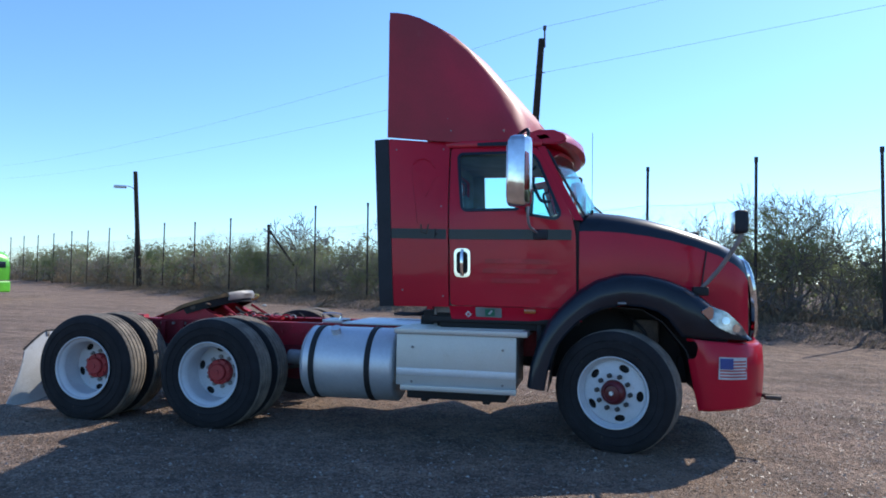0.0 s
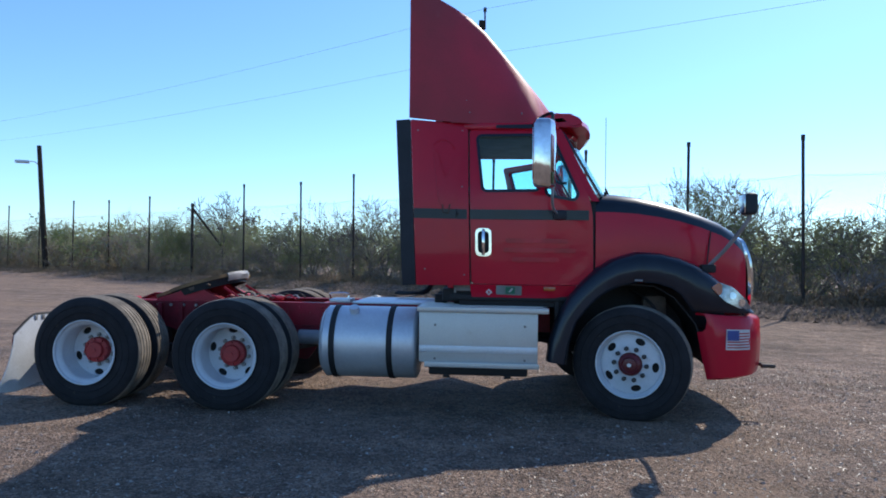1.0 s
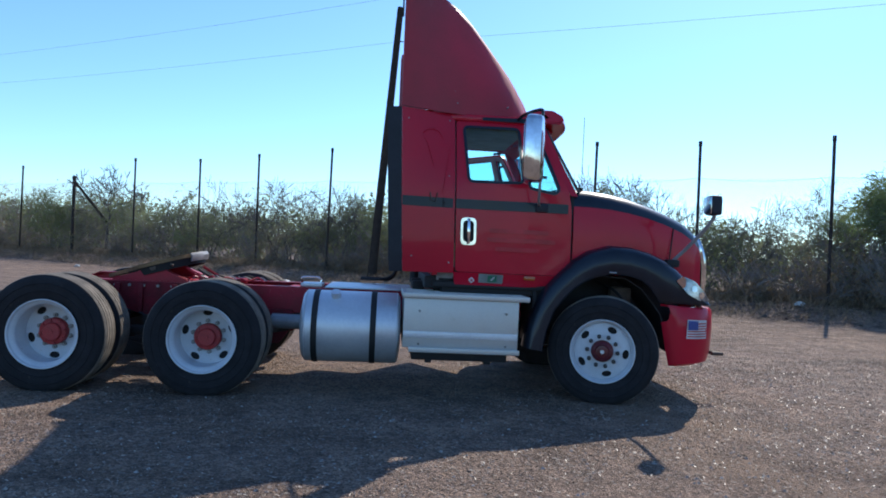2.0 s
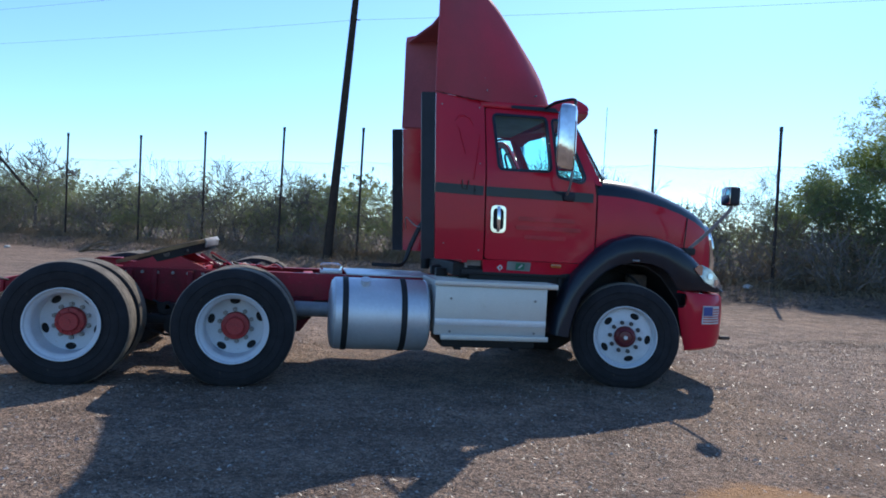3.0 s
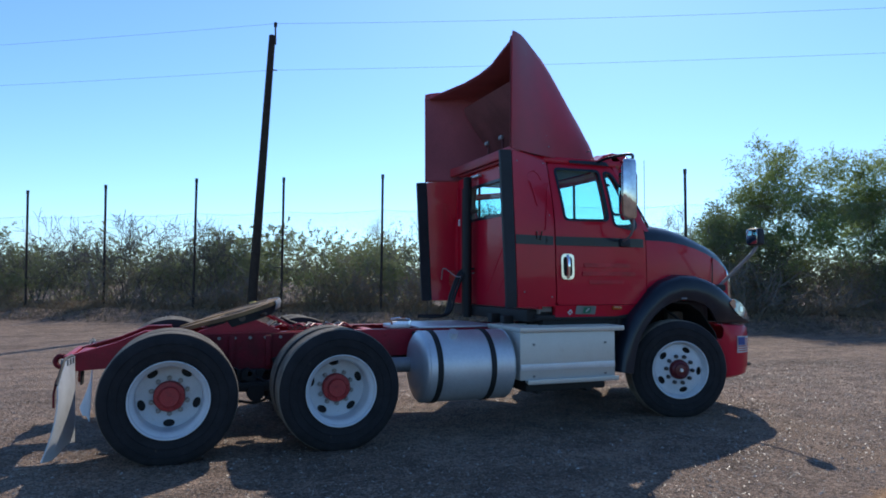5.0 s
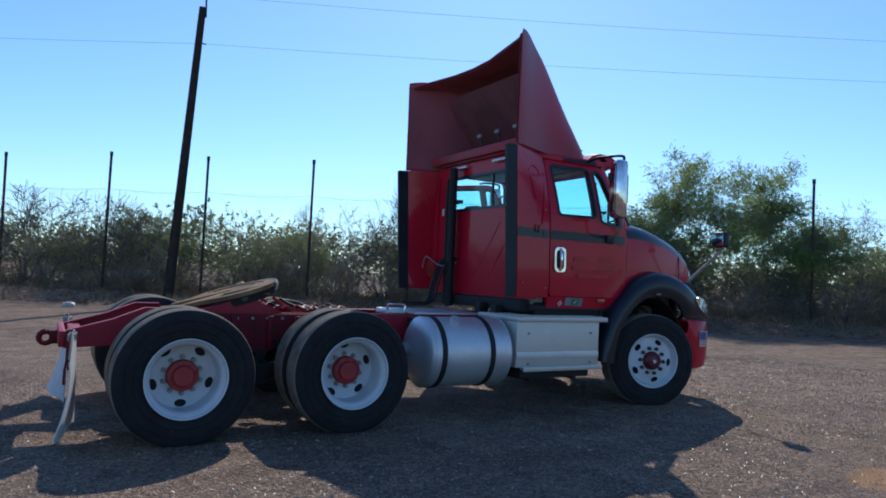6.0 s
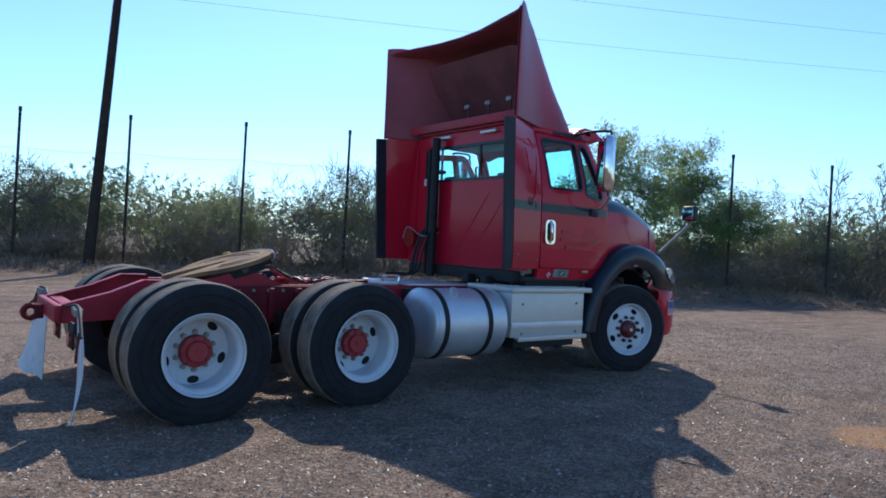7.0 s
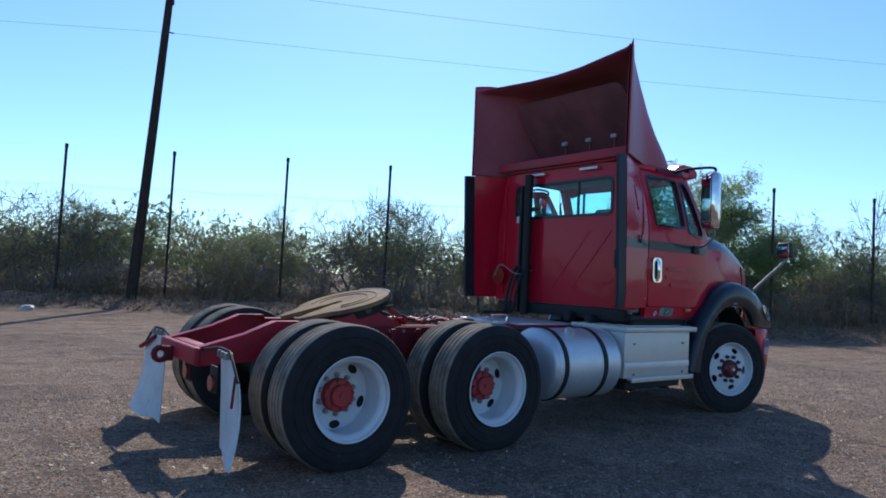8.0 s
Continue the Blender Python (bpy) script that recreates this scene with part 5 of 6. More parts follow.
def step_box():
    body = box(bmesh.new(), -1.845, -0.785, -1.165, -0.50, 0.465, 0.915, 0.008)
    b = part("step_box", body, "step", truck, "pale aluminium battery box with a step along its foot", sharp=30)
    lid = bmesh.new()
    box(lid, -1.862, -0.69, -1.195, -0.47, 0.915, 0.965, 0.010)
    part("lid", lid, "step", b, "ribbed aluminium lid")
    for k in range(5):
        part("lid_rib", box(bmesh.new(), -1.82, -0.73, -1.15 + k * 0.13, -1.10 + k * 0.13, 0.963, 0.970, 0.002), "step", b)
    part("swage_line", box(bmesh.new(), -1.843, -0.788, -1.172, -1.160, 0.555, 0.615, 0.004), "alu", b)
    st = bmesh.new()
    box(st, -1.79, -0.775, -1.215, -1.16, 0.445, 0.47, 0.006)
    box(st, -1.79, -0.775, -1.22, -1.21, 0.43, 0.475, 0.004)
    part("step", st, "step", b, "aluminium step")
    for x in (-1.70, -0.90):
        for z in (0.80, 0.50):
            part("bolt", cyl(bmesh.new(), (x, -1.160, z), (x, -1.176, z), 0.012, n=10), "nut", b)
    part("underbox", box(bmesh.new(), -1.76, -0.87, -1.12, -0.5, 0.345, 0.46, 0.02), "dark", truck)
    for x in (-1.6, -1.05):
        part("box_hanger", box(bmesh.new(), x - 0.03, x + 0.03, -1.1, -0.45, 0.32, 0.36, 0.006), "dark", truck)
    part("under_cab_panel", box(bmesh.new(), -1.5, -0.42, -0.98, -0.45, 0.96, 1.05, 0.02), "dark", truck)
    part("wheel_splash_panel", box(bmesh.new(), -0.63, -0.58, -1.0, -0.45, 0.50, 1.06, 0.02), "dark", truck)


step_box()


def deck_and_lines():
    part("deck_plate", box(bmesh.new(), -2.62, -1.75, -0.46, 0.46, 0.928, 0.945, 0.004), "alu", truck, "worn aluminium deck plate")
    lid = part("deck_box", box(bmesh.new(), -2.88, -2.66, -0.35, -0.1, 0.926, 0.965, 0.01), "alu", truck)
    part("grab_rail", tube(bmesh.new(), curve_pts([(-2.86, -0.36, 0.965), (-2.86, -0.36, 1.02), (-2.68, -0.36, 1.02), (-2.68, -0.36, 0.965)], 4), 0.01, 6), "chrome", lid)
    # exhaust stack and its guard behind the cab
    st = part("exhaust_pipe", cyl(bmesh.new(), (-1.70, 0.43, 0.98), (-1.70, 0.43, 2.62), 0.05, n=20), "dark", truck, "black exhaust pipe behind the cab")
    part("stack_clamp", box(bmesh.new(), -1.68, -1.60, 0.35, 0.51, 2.2, 2.24, 0.005), "steel", st)
    part("white_label", box(bmesh.new(), -1.772, -1.764, 0.50, 0.54, 2.05, 2.13, 0.003), "decal_white", st)
    part("support_post", box(bmesh.new(), -1.72, -1.67, 0.52, 0.56, 1.0, 2.50, 0.01), "dark", truck)
    # air and electric lines from the back wall to the frame
    for y, r, drop in ((0.42, 0.014, 0.0), (0.50, 0.014, 0.05), (0.57, 0.02, 0.1)):
        part("air_line", tube(bmesh.new(), curve_pts([(-1.62, y, 1.55), (-1.74, y, 1.50), (-1.86, y - 0.02, 1.25), (-1.95, y - 0.08, 1.05 - drop * 0.3), (-2.12, y - 0.14, 1.0), (-2.3, y - 0.1, 1.0)], 6), r, 7), "dark", truck)
    part("red_air_line", tube(bmesh.new(), curve_pts([(-1.62, 0.4, 1.5), (-1.8, 0.48, 1.45), (-1.92, 0.62, 1.55), (-1.9, 0.75, 1.42)], 6), 0.007, 7), "arm", truck)
    part("round_red_reflector", cyl(bmesh.new(), (-1.69, 0.93, 1.42), (-1.675, 0.93, 1.42), 0.11, n=24), "redlens", truck)
    part("rear_sill", box(bmesh.new(), -1.66, -1.3, -0.95, 0.95, 1.0, 1.12, 0.02), "dark", truck)
    for y, x, z in ((-0.78, -1.5, 1.0), (-0.6, -1.7, 0.99), (-0.3, -1.7, 1.0)):
        part("cab_mount", box(bmesh.new(), x - 0.06, x + 0.06, y - 0.05, y + 0.05, z - 0.04, z + 0.06, 0.02), "dark", truck)
    part("side_latch", box(bmesh.new(), -1.54, -1.52, -1.105, -1.085, 1.755, 1.85, 0.006), "dark", truck)
    part("side_latch", box(bmesh.new(), -1.555, -1.505, -1.105, -1.085, 1.79, 1.815, 0.006), "dark", truck)


deck_and_lines()
wh = part("whip_antenna", cyl(bmesh.new(), (-0.165, -0.85, 1.98), (-0.165, -0.85, 2.72), 0.0028, n=6), "dark", truck, "thin whip antenna on the cowl")
part("antenna_base", cyl(bmesh.new(), (-0.165, -0.85, 1.94), (-0.165, -0.85, 2.03), 0.014, n=10), "dark", wh)


def mud_flap(s):
    """A stiff flap whose outer end has dropped with its bent bracket."""
    low_in, low_out = (0.11, 0.09) if s < 0 else (0.0, 0.05)

    def head(u):
        return 0.785 - 0.17 * max(0, (u - 0.5) / 0.5) ** 1.2

    rows = []
    for i in range(15):
        t = i / 14
        row = []
        for j in range(11):
            u = j / 10
            y = 0.71 + 0.50 * u + t * (0.03 - 0.06 * (s > 0) + 0.09 * u - 0.10 * u * (s > 0))
            x = -5.632 - 0.045 * u + t * (0.02 - 0.04 * (s > 0)) - 0.095 * u * t ** 1.5 + 0.014 * math.sin(t * 3.1) * (0.2 + u)
            foot = low_in + (low_out - low_in) * u + 0.02 * math.sin(u * 7)
            row.append((x, s * y, head(u) + (foot - head(u)) * t))
        rows.append(row)
    f = part("mud_flap", thicken(loft(bmesh.new(), rows), 0.008), "flap", truck, "pale stiff mud flap hanging from a bent bracket")
    line = [(-5.66, s * 0.44, 0.755), (-5.65, s * 0.70, 0.795)] + [(-5.637 - 0.045 * u, s * (0.71 + 0.50 * u), head(u) + 0.012) for u in (0.1, 0.3, 0.5, 0.62, 0.75, 0.88, 1.0)]
    part("flap_bracket", tube(bmesh.new(), line, 0.010, 8), "dark", f, "dark bent steel bracket")
    bar = [(-5.685, -1.17, 0.66), (-5.70, -1.19, 0.56), (-5.70, -1.17, 0.46)] if s < 0 else [(-5.66, 0.93, 0.72), (-5.70, 1.10, 0.64), (-5.71, 1.24, 0.60)]
    part("bracket_bar", tube(bmesh.new(), bar, 0.009 if s < 0 else 0.020, 6), "grimy", f, "dull red bar")
    for u in (0.12, 0.3, 0.48):
        y = 0.71 + 0.50 * u
        part("flap_clip", box(bmesh.new(), -5.668 - 0.045 * u, -5.615 - 0.045 * u, s * y - 0.018, s * y + 0.018, head(u) - 0.045, head(u) + 0.004, 0.005), "nut", f)


for s in (-1, 1):
    mud_flap(s)

# ---------------------------------------------------------------- fence, poles, wires
FENCE_X = [-61.7, -57.4, -53.2, -49.0, -44.7, -41.2, -37.1, -32.7, -28.5, -24.65, -20.78, -17.23, -13.57, -10.10, -7.32, -4.25, -1.46, 1.53, 4.29, 6.83, 9.66, 15.09, 18.05, 21.1, 24.2, 27.3, 30.5]
POST_TOP = [4.9, 4.9, 4.8, 4.82, 4.86, 4.76, 4.8, 4.8, 4.75, 4.6, 4.62, 4.05, 4.83, 4.71, 4.84, 4.98, 4.93, 4.94, 4.89, 4.81, 4.85, 4.89, 4.74, 4.85, 4.8, 4.9, 4.8]
SHORT_POST = -17.23
MESH_TOP = 3.75


def branch(verts, faces, a, b, r0, r1):
    d = (b - a).normalized()
    s = d.orthogonal().normalized()
    u = d.cross(s)
    i = len(verts)
    for p, r in ((a, r0), (b, r1)):
        for k in range(3):
            an = 2.0944 * k
            verts.append(p + r * (s * math.cos(an) + u * math.sin(an)))
    for k in range(3):
        faces.append((i + k, i + (k + 1) % 3, i + 3 + (k + 1) % 3, i + 3 + k))


def fence_y(x):
    return 16.05 - 0.64 * x


def fence():
    fn = thing("fence", "tall dark steel post fence along the brush", "fence", m=Matrix.Translation((0, 16.05, 0.3)))
    back = fn.matrix_basis.inverted()
    rnd = random.Random(4)
    for x, z1 in zip(FENCE_X, POST_TOP):
        y = fence_y(x)
        z0 = ground_height(x, y) - 0.1
        r = 0.075 if x == SHORT_POST else 0.042
        lean = rnd.uniform(-0.05, 0.05)
        a, b = Vector((x - lean, y, z0)), Vector((x, y, z1))
        o = part("post", cyl(bmesh.new(), a, b, r, n=10), "post", fn)
        o.matrix_basis = back
        cap = part("post_cap", cyl(bmesh.new(), b - Vector((0, 0, 0.12)), b + Vector((0, 0, 0.02)), r * 1.25, n=10), "post", fn)
        cap.matrix_basis = back
    br = part("brace", cyl(bmesh.new(), (SHORT_POST, fence_y(SHORT_POST), 3.85), (-15.1, fence_y(-15.1), 1.9), 0.06, n=10), "wood", fn)
    br.matrix_basis = back
    # diamond mesh between the posts, woven of thin wires, with a line wire along its head
    for a, b in zip(FENCE_X, FENCE_X[1:]):
        foot = Vector((a, fence_y(a) + 0.05, ground_height((a + b) / 2, fence_y((a + b) / 2)) + 0.05))
        along = Vector((b - a, fence_y(b) - fence_y(a), 0))
        length, tall = along.length, MESH_TOP - foot.z
        along.normalize()
        verts, faces = [], []
        for k in range(int((length + tall) / 0.085)):
            s0 = k * 0.085 - tall
            lo, hi = max(0.0, -s0), min(tall, length - s0)
            if hi - lo > 0.02:
                for flip in (False, True):
                    u0, u1 = (length - s0 - lo, length - s0 - hi) if flip else (s0 + lo, s0 + hi)
                    branch(verts, faces, foot + along * u0 + Vector((0, 0, lo)), foot + along * u1 + Vector((0, 0, hi)), 0.0015, 0.0015)
        me = bpy.data.meshes.new("mesh_panel")
        me.from_pydata([tuple(v) for v in verts], [], faces)
        me.materials.append(M["galvanised"])
        o = new("mesh_panel", me)
        o.parent, o.matrix_basis = fn, back
        w = part("line_wire", tube(bmesh.new(), [foot + along * (length * t) + Vector((0, 0, tall - 0.10 * math.sin(math.pi * t) + 0.02)) for t in (0, 0.25, 0.5, 0.75, 1)], 0.004, 4), "galvanised", fn)
        w.matrix_basis = back



fence()


def utility_pole():
    base, tip = Vector((-2.52, 16.7, 0.2)), Vector((-1.94, 16.85, 9.82))
    p = thing("utility_pole", "weathered leaning wooden utility pole with wires", "pole", m=Matrix.Translation(base))
    inv = Matrix.Translation(-base)
    d = (tip - base).normalized()
    shaft = part("shaft", cyl(bmesh.new(), base - d * 0.3, tip, 0.165, 0.11, n=16), "wood", p)
    pin = bmesh.new()
    cyl(pin, tip - d * 0.3 + Vector((0.13, 0, 0)), tip + d * 0.35 + Vector((0.08, 0, 0)), 0.03, n=8)
    cyl(pin, tip + d * 0.33 + Vector((0.08, 0, 0)), tip + d * 0.47 + Vector((0.08, 0, 0)), 0.06, n=10)
    insul = part("insulator", pin, "post", p)
    low = cyl(bmesh.new(), tip - d * 1.25 + Vector((0.05, -0.16, 0)), tip - d * 1.25 + Vector((0.22, -0.14, 0.01)), 0.022, n=8)
    spool = part("spool", low, "post", p)
    for o in (shaft, insul, spool):
        o.matrix_basis = inv
    return tip, d


POLE_TIP, POLE_D = utility_pole()


def wires():
    """Two lines on the pole, each sagging away to the poles out of view on either side."""
    upper = POLE_TIP + POLE_D * 0.44 + Vector((0.08, 0, 0))
    lower = POLE_TIP - POLE_D * 1.25 + Vector((0.05, -0.12, 0))
    for start, turn, fall, sag in ((upper, 150, 0.030, 0.00077), (upper, -30, 0.047, 0.00094), (lower, 150, 0.019, 0.00070), (lower, -30, 0.030, 0.00071)):
        u = Vector((math.cos(radians(turn)), math.sin(radians(turn)), 0))
        pts = []
        for k in range(31):
            a = 62.0 * (k / 30) ** 1.3
            pts.append(start + u * a + Vector((0, 0, sag * a * a - fall * a)))
        tagged(part("power_line", tube(bmesh.new(), pts, 0.0045, 4), "galvanised"), "thin overhead power line", "power line", "overhead power lines")


wires()


def lamp_pole():
    base = Vector((-31.3, 35.75, 0.1))
    p = thing("street_lamp", "wooden pole with a street lamp on a curved arm", "street lamp", m=Matrix.Translation(base))
    part("shaft", cyl(bmesh.new(), (0, 0, -0.4), (-0.72, 0.05, 8.45), 0.19, 0.14, n=12), "wood", p)
    part("arm", tube(bmesh.new(), curve_pts([(-0.58, 0, 6.8), (-0.72, -0.06, 7.2), (-0.95, -0.17, 7.36), (-1.25, -0.31, 7.36)], 4), 0.032, 8), "alu", p)
    hd = box(bmesh.new(), -0.42, 0.42, -0.16, 0.16, 7.22, 7.42, 0.08, 3, Matrix.Translation((-1.52, -0.45, 0)) @ Matrix.Rotation(radians(26.6), 4, "Z"))
    part("lamp_head", hd, "alu", p, "grey lamp head")


lamp_pole()

# ---------------------------------------------------------------- brush and trees


def plant_meshes(name, seed, height, width, stems, leaves, leaf, leaf_mat, bare=0.0, trunk=0.02, low=0.1, levels=4, spread=0.1, fork=0.55, crown_from=0.0, fill=0.0, frond=0.22, bark="bark", thin=0.0045):
    """Stems that fork a few times, and feathery sprays of narrow leaflets round the outer twigs."""
    rnd = random.Random(seed)
    bv, bf, tips = [], [], []

    def grow_limb(p, d, length, r, level):
        n = 3
        for k in range(n):
            q = p + d * (length / n)
            d = (d + Vector((rnd.gauss(0, 0.18), rnd.gauss(0, 0.18), rnd.gauss(0.02, 0.10)))).normalized()
            branch(bv, bf, p, q, max(r, thin), max(r * 0.82, thin * 0.9))
            p, r = q, r * 0.82
            if level <= 1:
                tips.append(p.copy())
        if level > 0:
            for _ in range(rnd.choice((2, 3, 3))):
                e = (d + Vector((rnd.gauss(0, fork), rnd.gauss(0, fork), rnd.gauss(0.08, 0.32)))).normalized()
                grow_limb(p, e, length * rnd.uniform(0.6, 0.85), r * 0.72, level - 1)

    for _ in range(stems):
        a = rnd.uniform(0, 6.2832)
        lean = rnd.uniform(0.15, 1.0)
        d = Vector((math.cos(a) * lean * width / height, math.sin(a) * lean * width / height, 1)).normalized()
        p = Vector((math.cos(a), math.sin(a), 0)) * rnd.uniform(0, 0.05)
        grow_limb(p + Vector((0, 0, -0.15)), d, height * rnd.uniform(0.22, 0.36), trunk * rnd.uniform(0.7, 1.2), levels - 1)
    top = max(v.z for v in bv)
    wide = max(max(abs(v.x), abs(v.y)) for v in bv)
    fit = Vector((width * 0.62 / wide, width * 0.62 / wide, height / top))
    bv = [Vector((v.x * fit.x, v.y * fit.y, v.z * fit.z)) for v in bv]
    tips = [Vector((v.x * fit.x, v.y * fit.y, v.z * fit.z)) for v in tips]
    me = bpy.data.meshes.new(name + "_stem")
    me.from_pydata([tuple(v) for v in bv], [], bf)
    me.materials.append(M[bark])
    lv, lf, ln = [], [], []
    keep = [t for t in tips if rnd.random() > bare and t.z > crown_from]
    heart = Vector((0, 0, height * 0.4))
    made = 0
    while keep and made < leaves:
        tip = rnd.choice(keep)
        if rnd.random() < fill:
            h = rnd.uniform(0.06, 0.95)
            tip = Vector((tip.x * (0.55 + 0.45 * h), tip.y * (0.55 + 0.45 * h), tip.z * h))
        near = lambda m, d: max(-1.5, min(1.5, rnd.gauss(m, d)))
        c = tip + Vector((near(0, 0.8), near(0, 0.8), near(-0.1, 0.65))) * spread
        out = (c - heart).normalized()
        run = (out * 0.5 + Vector((rnd.gauss(0, 0.6), rnd.gauss(0, 0.6), rnd.gauss(-0.05, 0.5)))).normalized()
        side = run.cross(Vector((rnd.gauss(0, 1), rnd.gauss(0, 1), rnd.gauss(0, 1)))).normalized()
        n = rnd.randint(6, 11)
        length = frond * rnd.uniform(0.6, 1.3)
        for k in range(n):
            q = c + run * (length * k / n) + Vector((0, 0, -0.25 * length * (k / n) ** 2))
            s = leaf * rnd.uniform(0.6, 1.3)
            v = (side * (1 if k % 2 else -1) + run * 0.6 + Vector((rnd.gauss(0, 0.3), rnd.gauss(0, 0.3), rnd.gauss(0, 0.3)))).normalized()
            if q.z < low:
                q.z = low + rnd.random() * 0.3
            w = v.cross(out + Vector((rnd.gauss(0, 0.5), rnd.gauss(0, 0.5), rnd.gauss(0, 0.5)))).normalized() * (s * 0.42)
            i = len(lv)
            lv += [tuple(q - w), tuple(q + w), tuple(q + v * s * 1.3)]
            lf.append((i, i + 1, i + 2))
            u = tuple((out * 0.7 + Vector((rnd.gauss(0, 0.35), rnd.gauss(0, 0.35), 0.45 + rnd.gauss(0, 0.35)))).normalized())
            ln += [u, u, u]
        made += n
    ml = bpy.data.meshes.new(name + "_crown")
    ml.from_pydata(lv, [], lf)
    ml.materials.append(M[leaf_mat])
    if lf:
        ml.shade_smooth()
        ml.normals_split_custom_set_from_vertices(ln)
    return me, ml


def plant(name, meshes, label, category, group, m):
    p = thing(name, label, category, group, m)
    a = new("stem" if category == "bush" else "trunk", meshes[0])
    a.parent = p
    if len(meshes[1].polygons):
        b = new("crown", meshes[1])
        b.parent = p
    return p


def brush():
    rnd = random.Random(21)
    green = [plant_meshes("green_bush", 100 + i, 2.6, 3.0, 8, 14500, 0.029, "leaf", trunk=0.020, spread=0.14, levels=4, fill=0.20, crown_from=0.9, frond=0.18) for i in range(5)]
    grey = [plant_meshes("grey_bush", 160 + i, 2.3, 2.8, 10, 10500, 0.028, "leaf_grey", trunk=0.016, spread=0.14, levels=4, fill=0.25, crown_from=0.6, bare=0.15, frond=0.17) for i in range(4)]
    dry = [plant_meshes("dry_bush", 200 + i, 1.5, 2.4, 16, 5600, 0.022, "drybush", trunk=0.010, spread=0.14, levels=3, fill=0.65, frond=0.14) for i in range(4)]
    twigs = [plant_meshes("bare_bush", 300 + i, 3.6, 3.3, 6, 0, 0.024, "leaf_grey", trunk=0.04, levels=5, fork=0.72, thin=0.008, bark="twig") for i in range(5)]
    airy = [plant_meshes("young_mesquite", 400 + i, 3.5, 2.6, 4, 6500, 0.019, "leaf", trunk=0.03, levels=5, spread=0.09, crown_from=1.2, bare=0.35, fork=0.5, frond=0.15) for i in range(3)]
    far_green = [plant_meshes("green_bush_far", 140 + i, 2.5, 3.8, 7, 4200, 0.068, "leaf", trunk=0.02, spread=0.22, levels=3, fill=0.15, crown_from=0.9, frond=0.30) for i in range(3)]
    far_grey = [plant_meshes("grey_bush_far", 150 + i, 2.4, 3.6, 8, 3800, 0.068, "leaf_grey", trunk=0.02, spread=0.24, levels=3, fill=0.45, frond=0.30) for i in range(3)]
    far_dry = [plant_meshes("dry_bush_far", 240 + i, 1.7, 2.8, 9, 2400, 0.05, "drybush", trunk=0.012, spread=0.2, levels=3, fill=0.6, frond=0.25) for i in range(2)]
    masters = {}

    def put(kind, meshes, label, x, d, size, group, tall=1.0):
        y = fence_y(x) + d * 0.85
        x = x + d * 0.527
        z = ground_height(x, y) - 0.03
        m = pose(x, y, z, 0, 0, rnd.uniform(0, 360)) @ Matrix.Diagonal((size, size, size * tall, 1))
        if id(meshes) in masters:
            c = copy_thing(masters[id(meshes)], m)
            c.matrix_basis = m
        else:
            masters[id(meshes)] = plant(kind, meshes, label, "bush", group, m)

    def bare_one(x, d, h):
        put("bare_bush", rnd.choice(twigs), "leafless twiggy mesquite above the brush", x, d, h / 3.6, "bare shrubs along the fence")

    def airy_one(x, d, h):
        put("young_mesquite", rnd.choice(airy), "open feathery young mesquite behind the fence", x, d, h / 3.5, "young mesquites along the fence")

    x = -66.0
    while x < 42:
        far = max(1.0, abs(x) / 16)
        near = -23 < x < 21
        swell = noise.noise((x * 0.23, 4.0, 0.0)) + 0.6 * noise.noise((x * 0.61, 9.0, 0.0))
        size = min(max(0.92 + 0.42 * swell, 0.60), 1.35) * min(far, 1.15) * (1.02 if x < -7 else 1.2)
        if rnd.random() < 0.58 + 0.4 * swell:
            put("green_bush", rnd.choice(green if near else far_green), "green mesquite bush behind the fence", x + rnd.uniform(-0.5, 0.5), rnd.uniform(0.8, 2.0), size * rnd.uniform(0.85, 1.1), "brush along the fence", rnd.uniform(0.9, 1.15))
        else:
            put("grey_bush", rnd.choice(grey if near else far_grey), "grey-green thorny bush behind the fence", x + rnd.uniform(-0.5, 0.5), rnd.uniform(0.6, 1.8), size * rnd.uniform(0.85, 1.1), "grey brush along the fence", rnd.uniform(0.85, 1.15))
        for _ in range((2 if x > -6 else 1) if far < 1.6 else 1):
            put("dry_bush", rnd.choice(dry if near else far_dry), "dry brown brush under the fence", x + rnd.uniform(-0.8, 0.8), rnd.uniform(0.1, 0.9), rnd.uniform(0.6, 1.1) * min(far, 1.2), "dry brush along the fence", rnd.uniform(0.8, 1.2))
        put("green_bush", rnd.choice(far_green), "green mesquite bush behind the fence", x + rnd.uniform(-0.9, 0.9), rnd.uniform(3.0, 4.5), rnd.uniform(0.95, 1.3) * min(far, 1.2), "brush along the fence", rnd.uniform(0.85, 1.1))
        if rnd.random() < (0.4 if near else 0.95):
            put("grey_bush", rnd.choice(far_grey), "grey-green thorny bush behind the fence", x + rnd.uniform(-0.9, 0.9), rnd.uniform(5.0, 8.0), rnd.uniform(1.0, 1.35) * min(far, 1.2), "grey brush along the fence", rnd.uniform(0.9, 1.15))
        if not near and rnd.random() < 0.35 or near and rnd.random() < 0.35:
            bare_one(x + rnd.uniform(-0.9, 0.9), rnd.uniform(0.5, 2.0), rnd.uniform(2.3, 3.4))
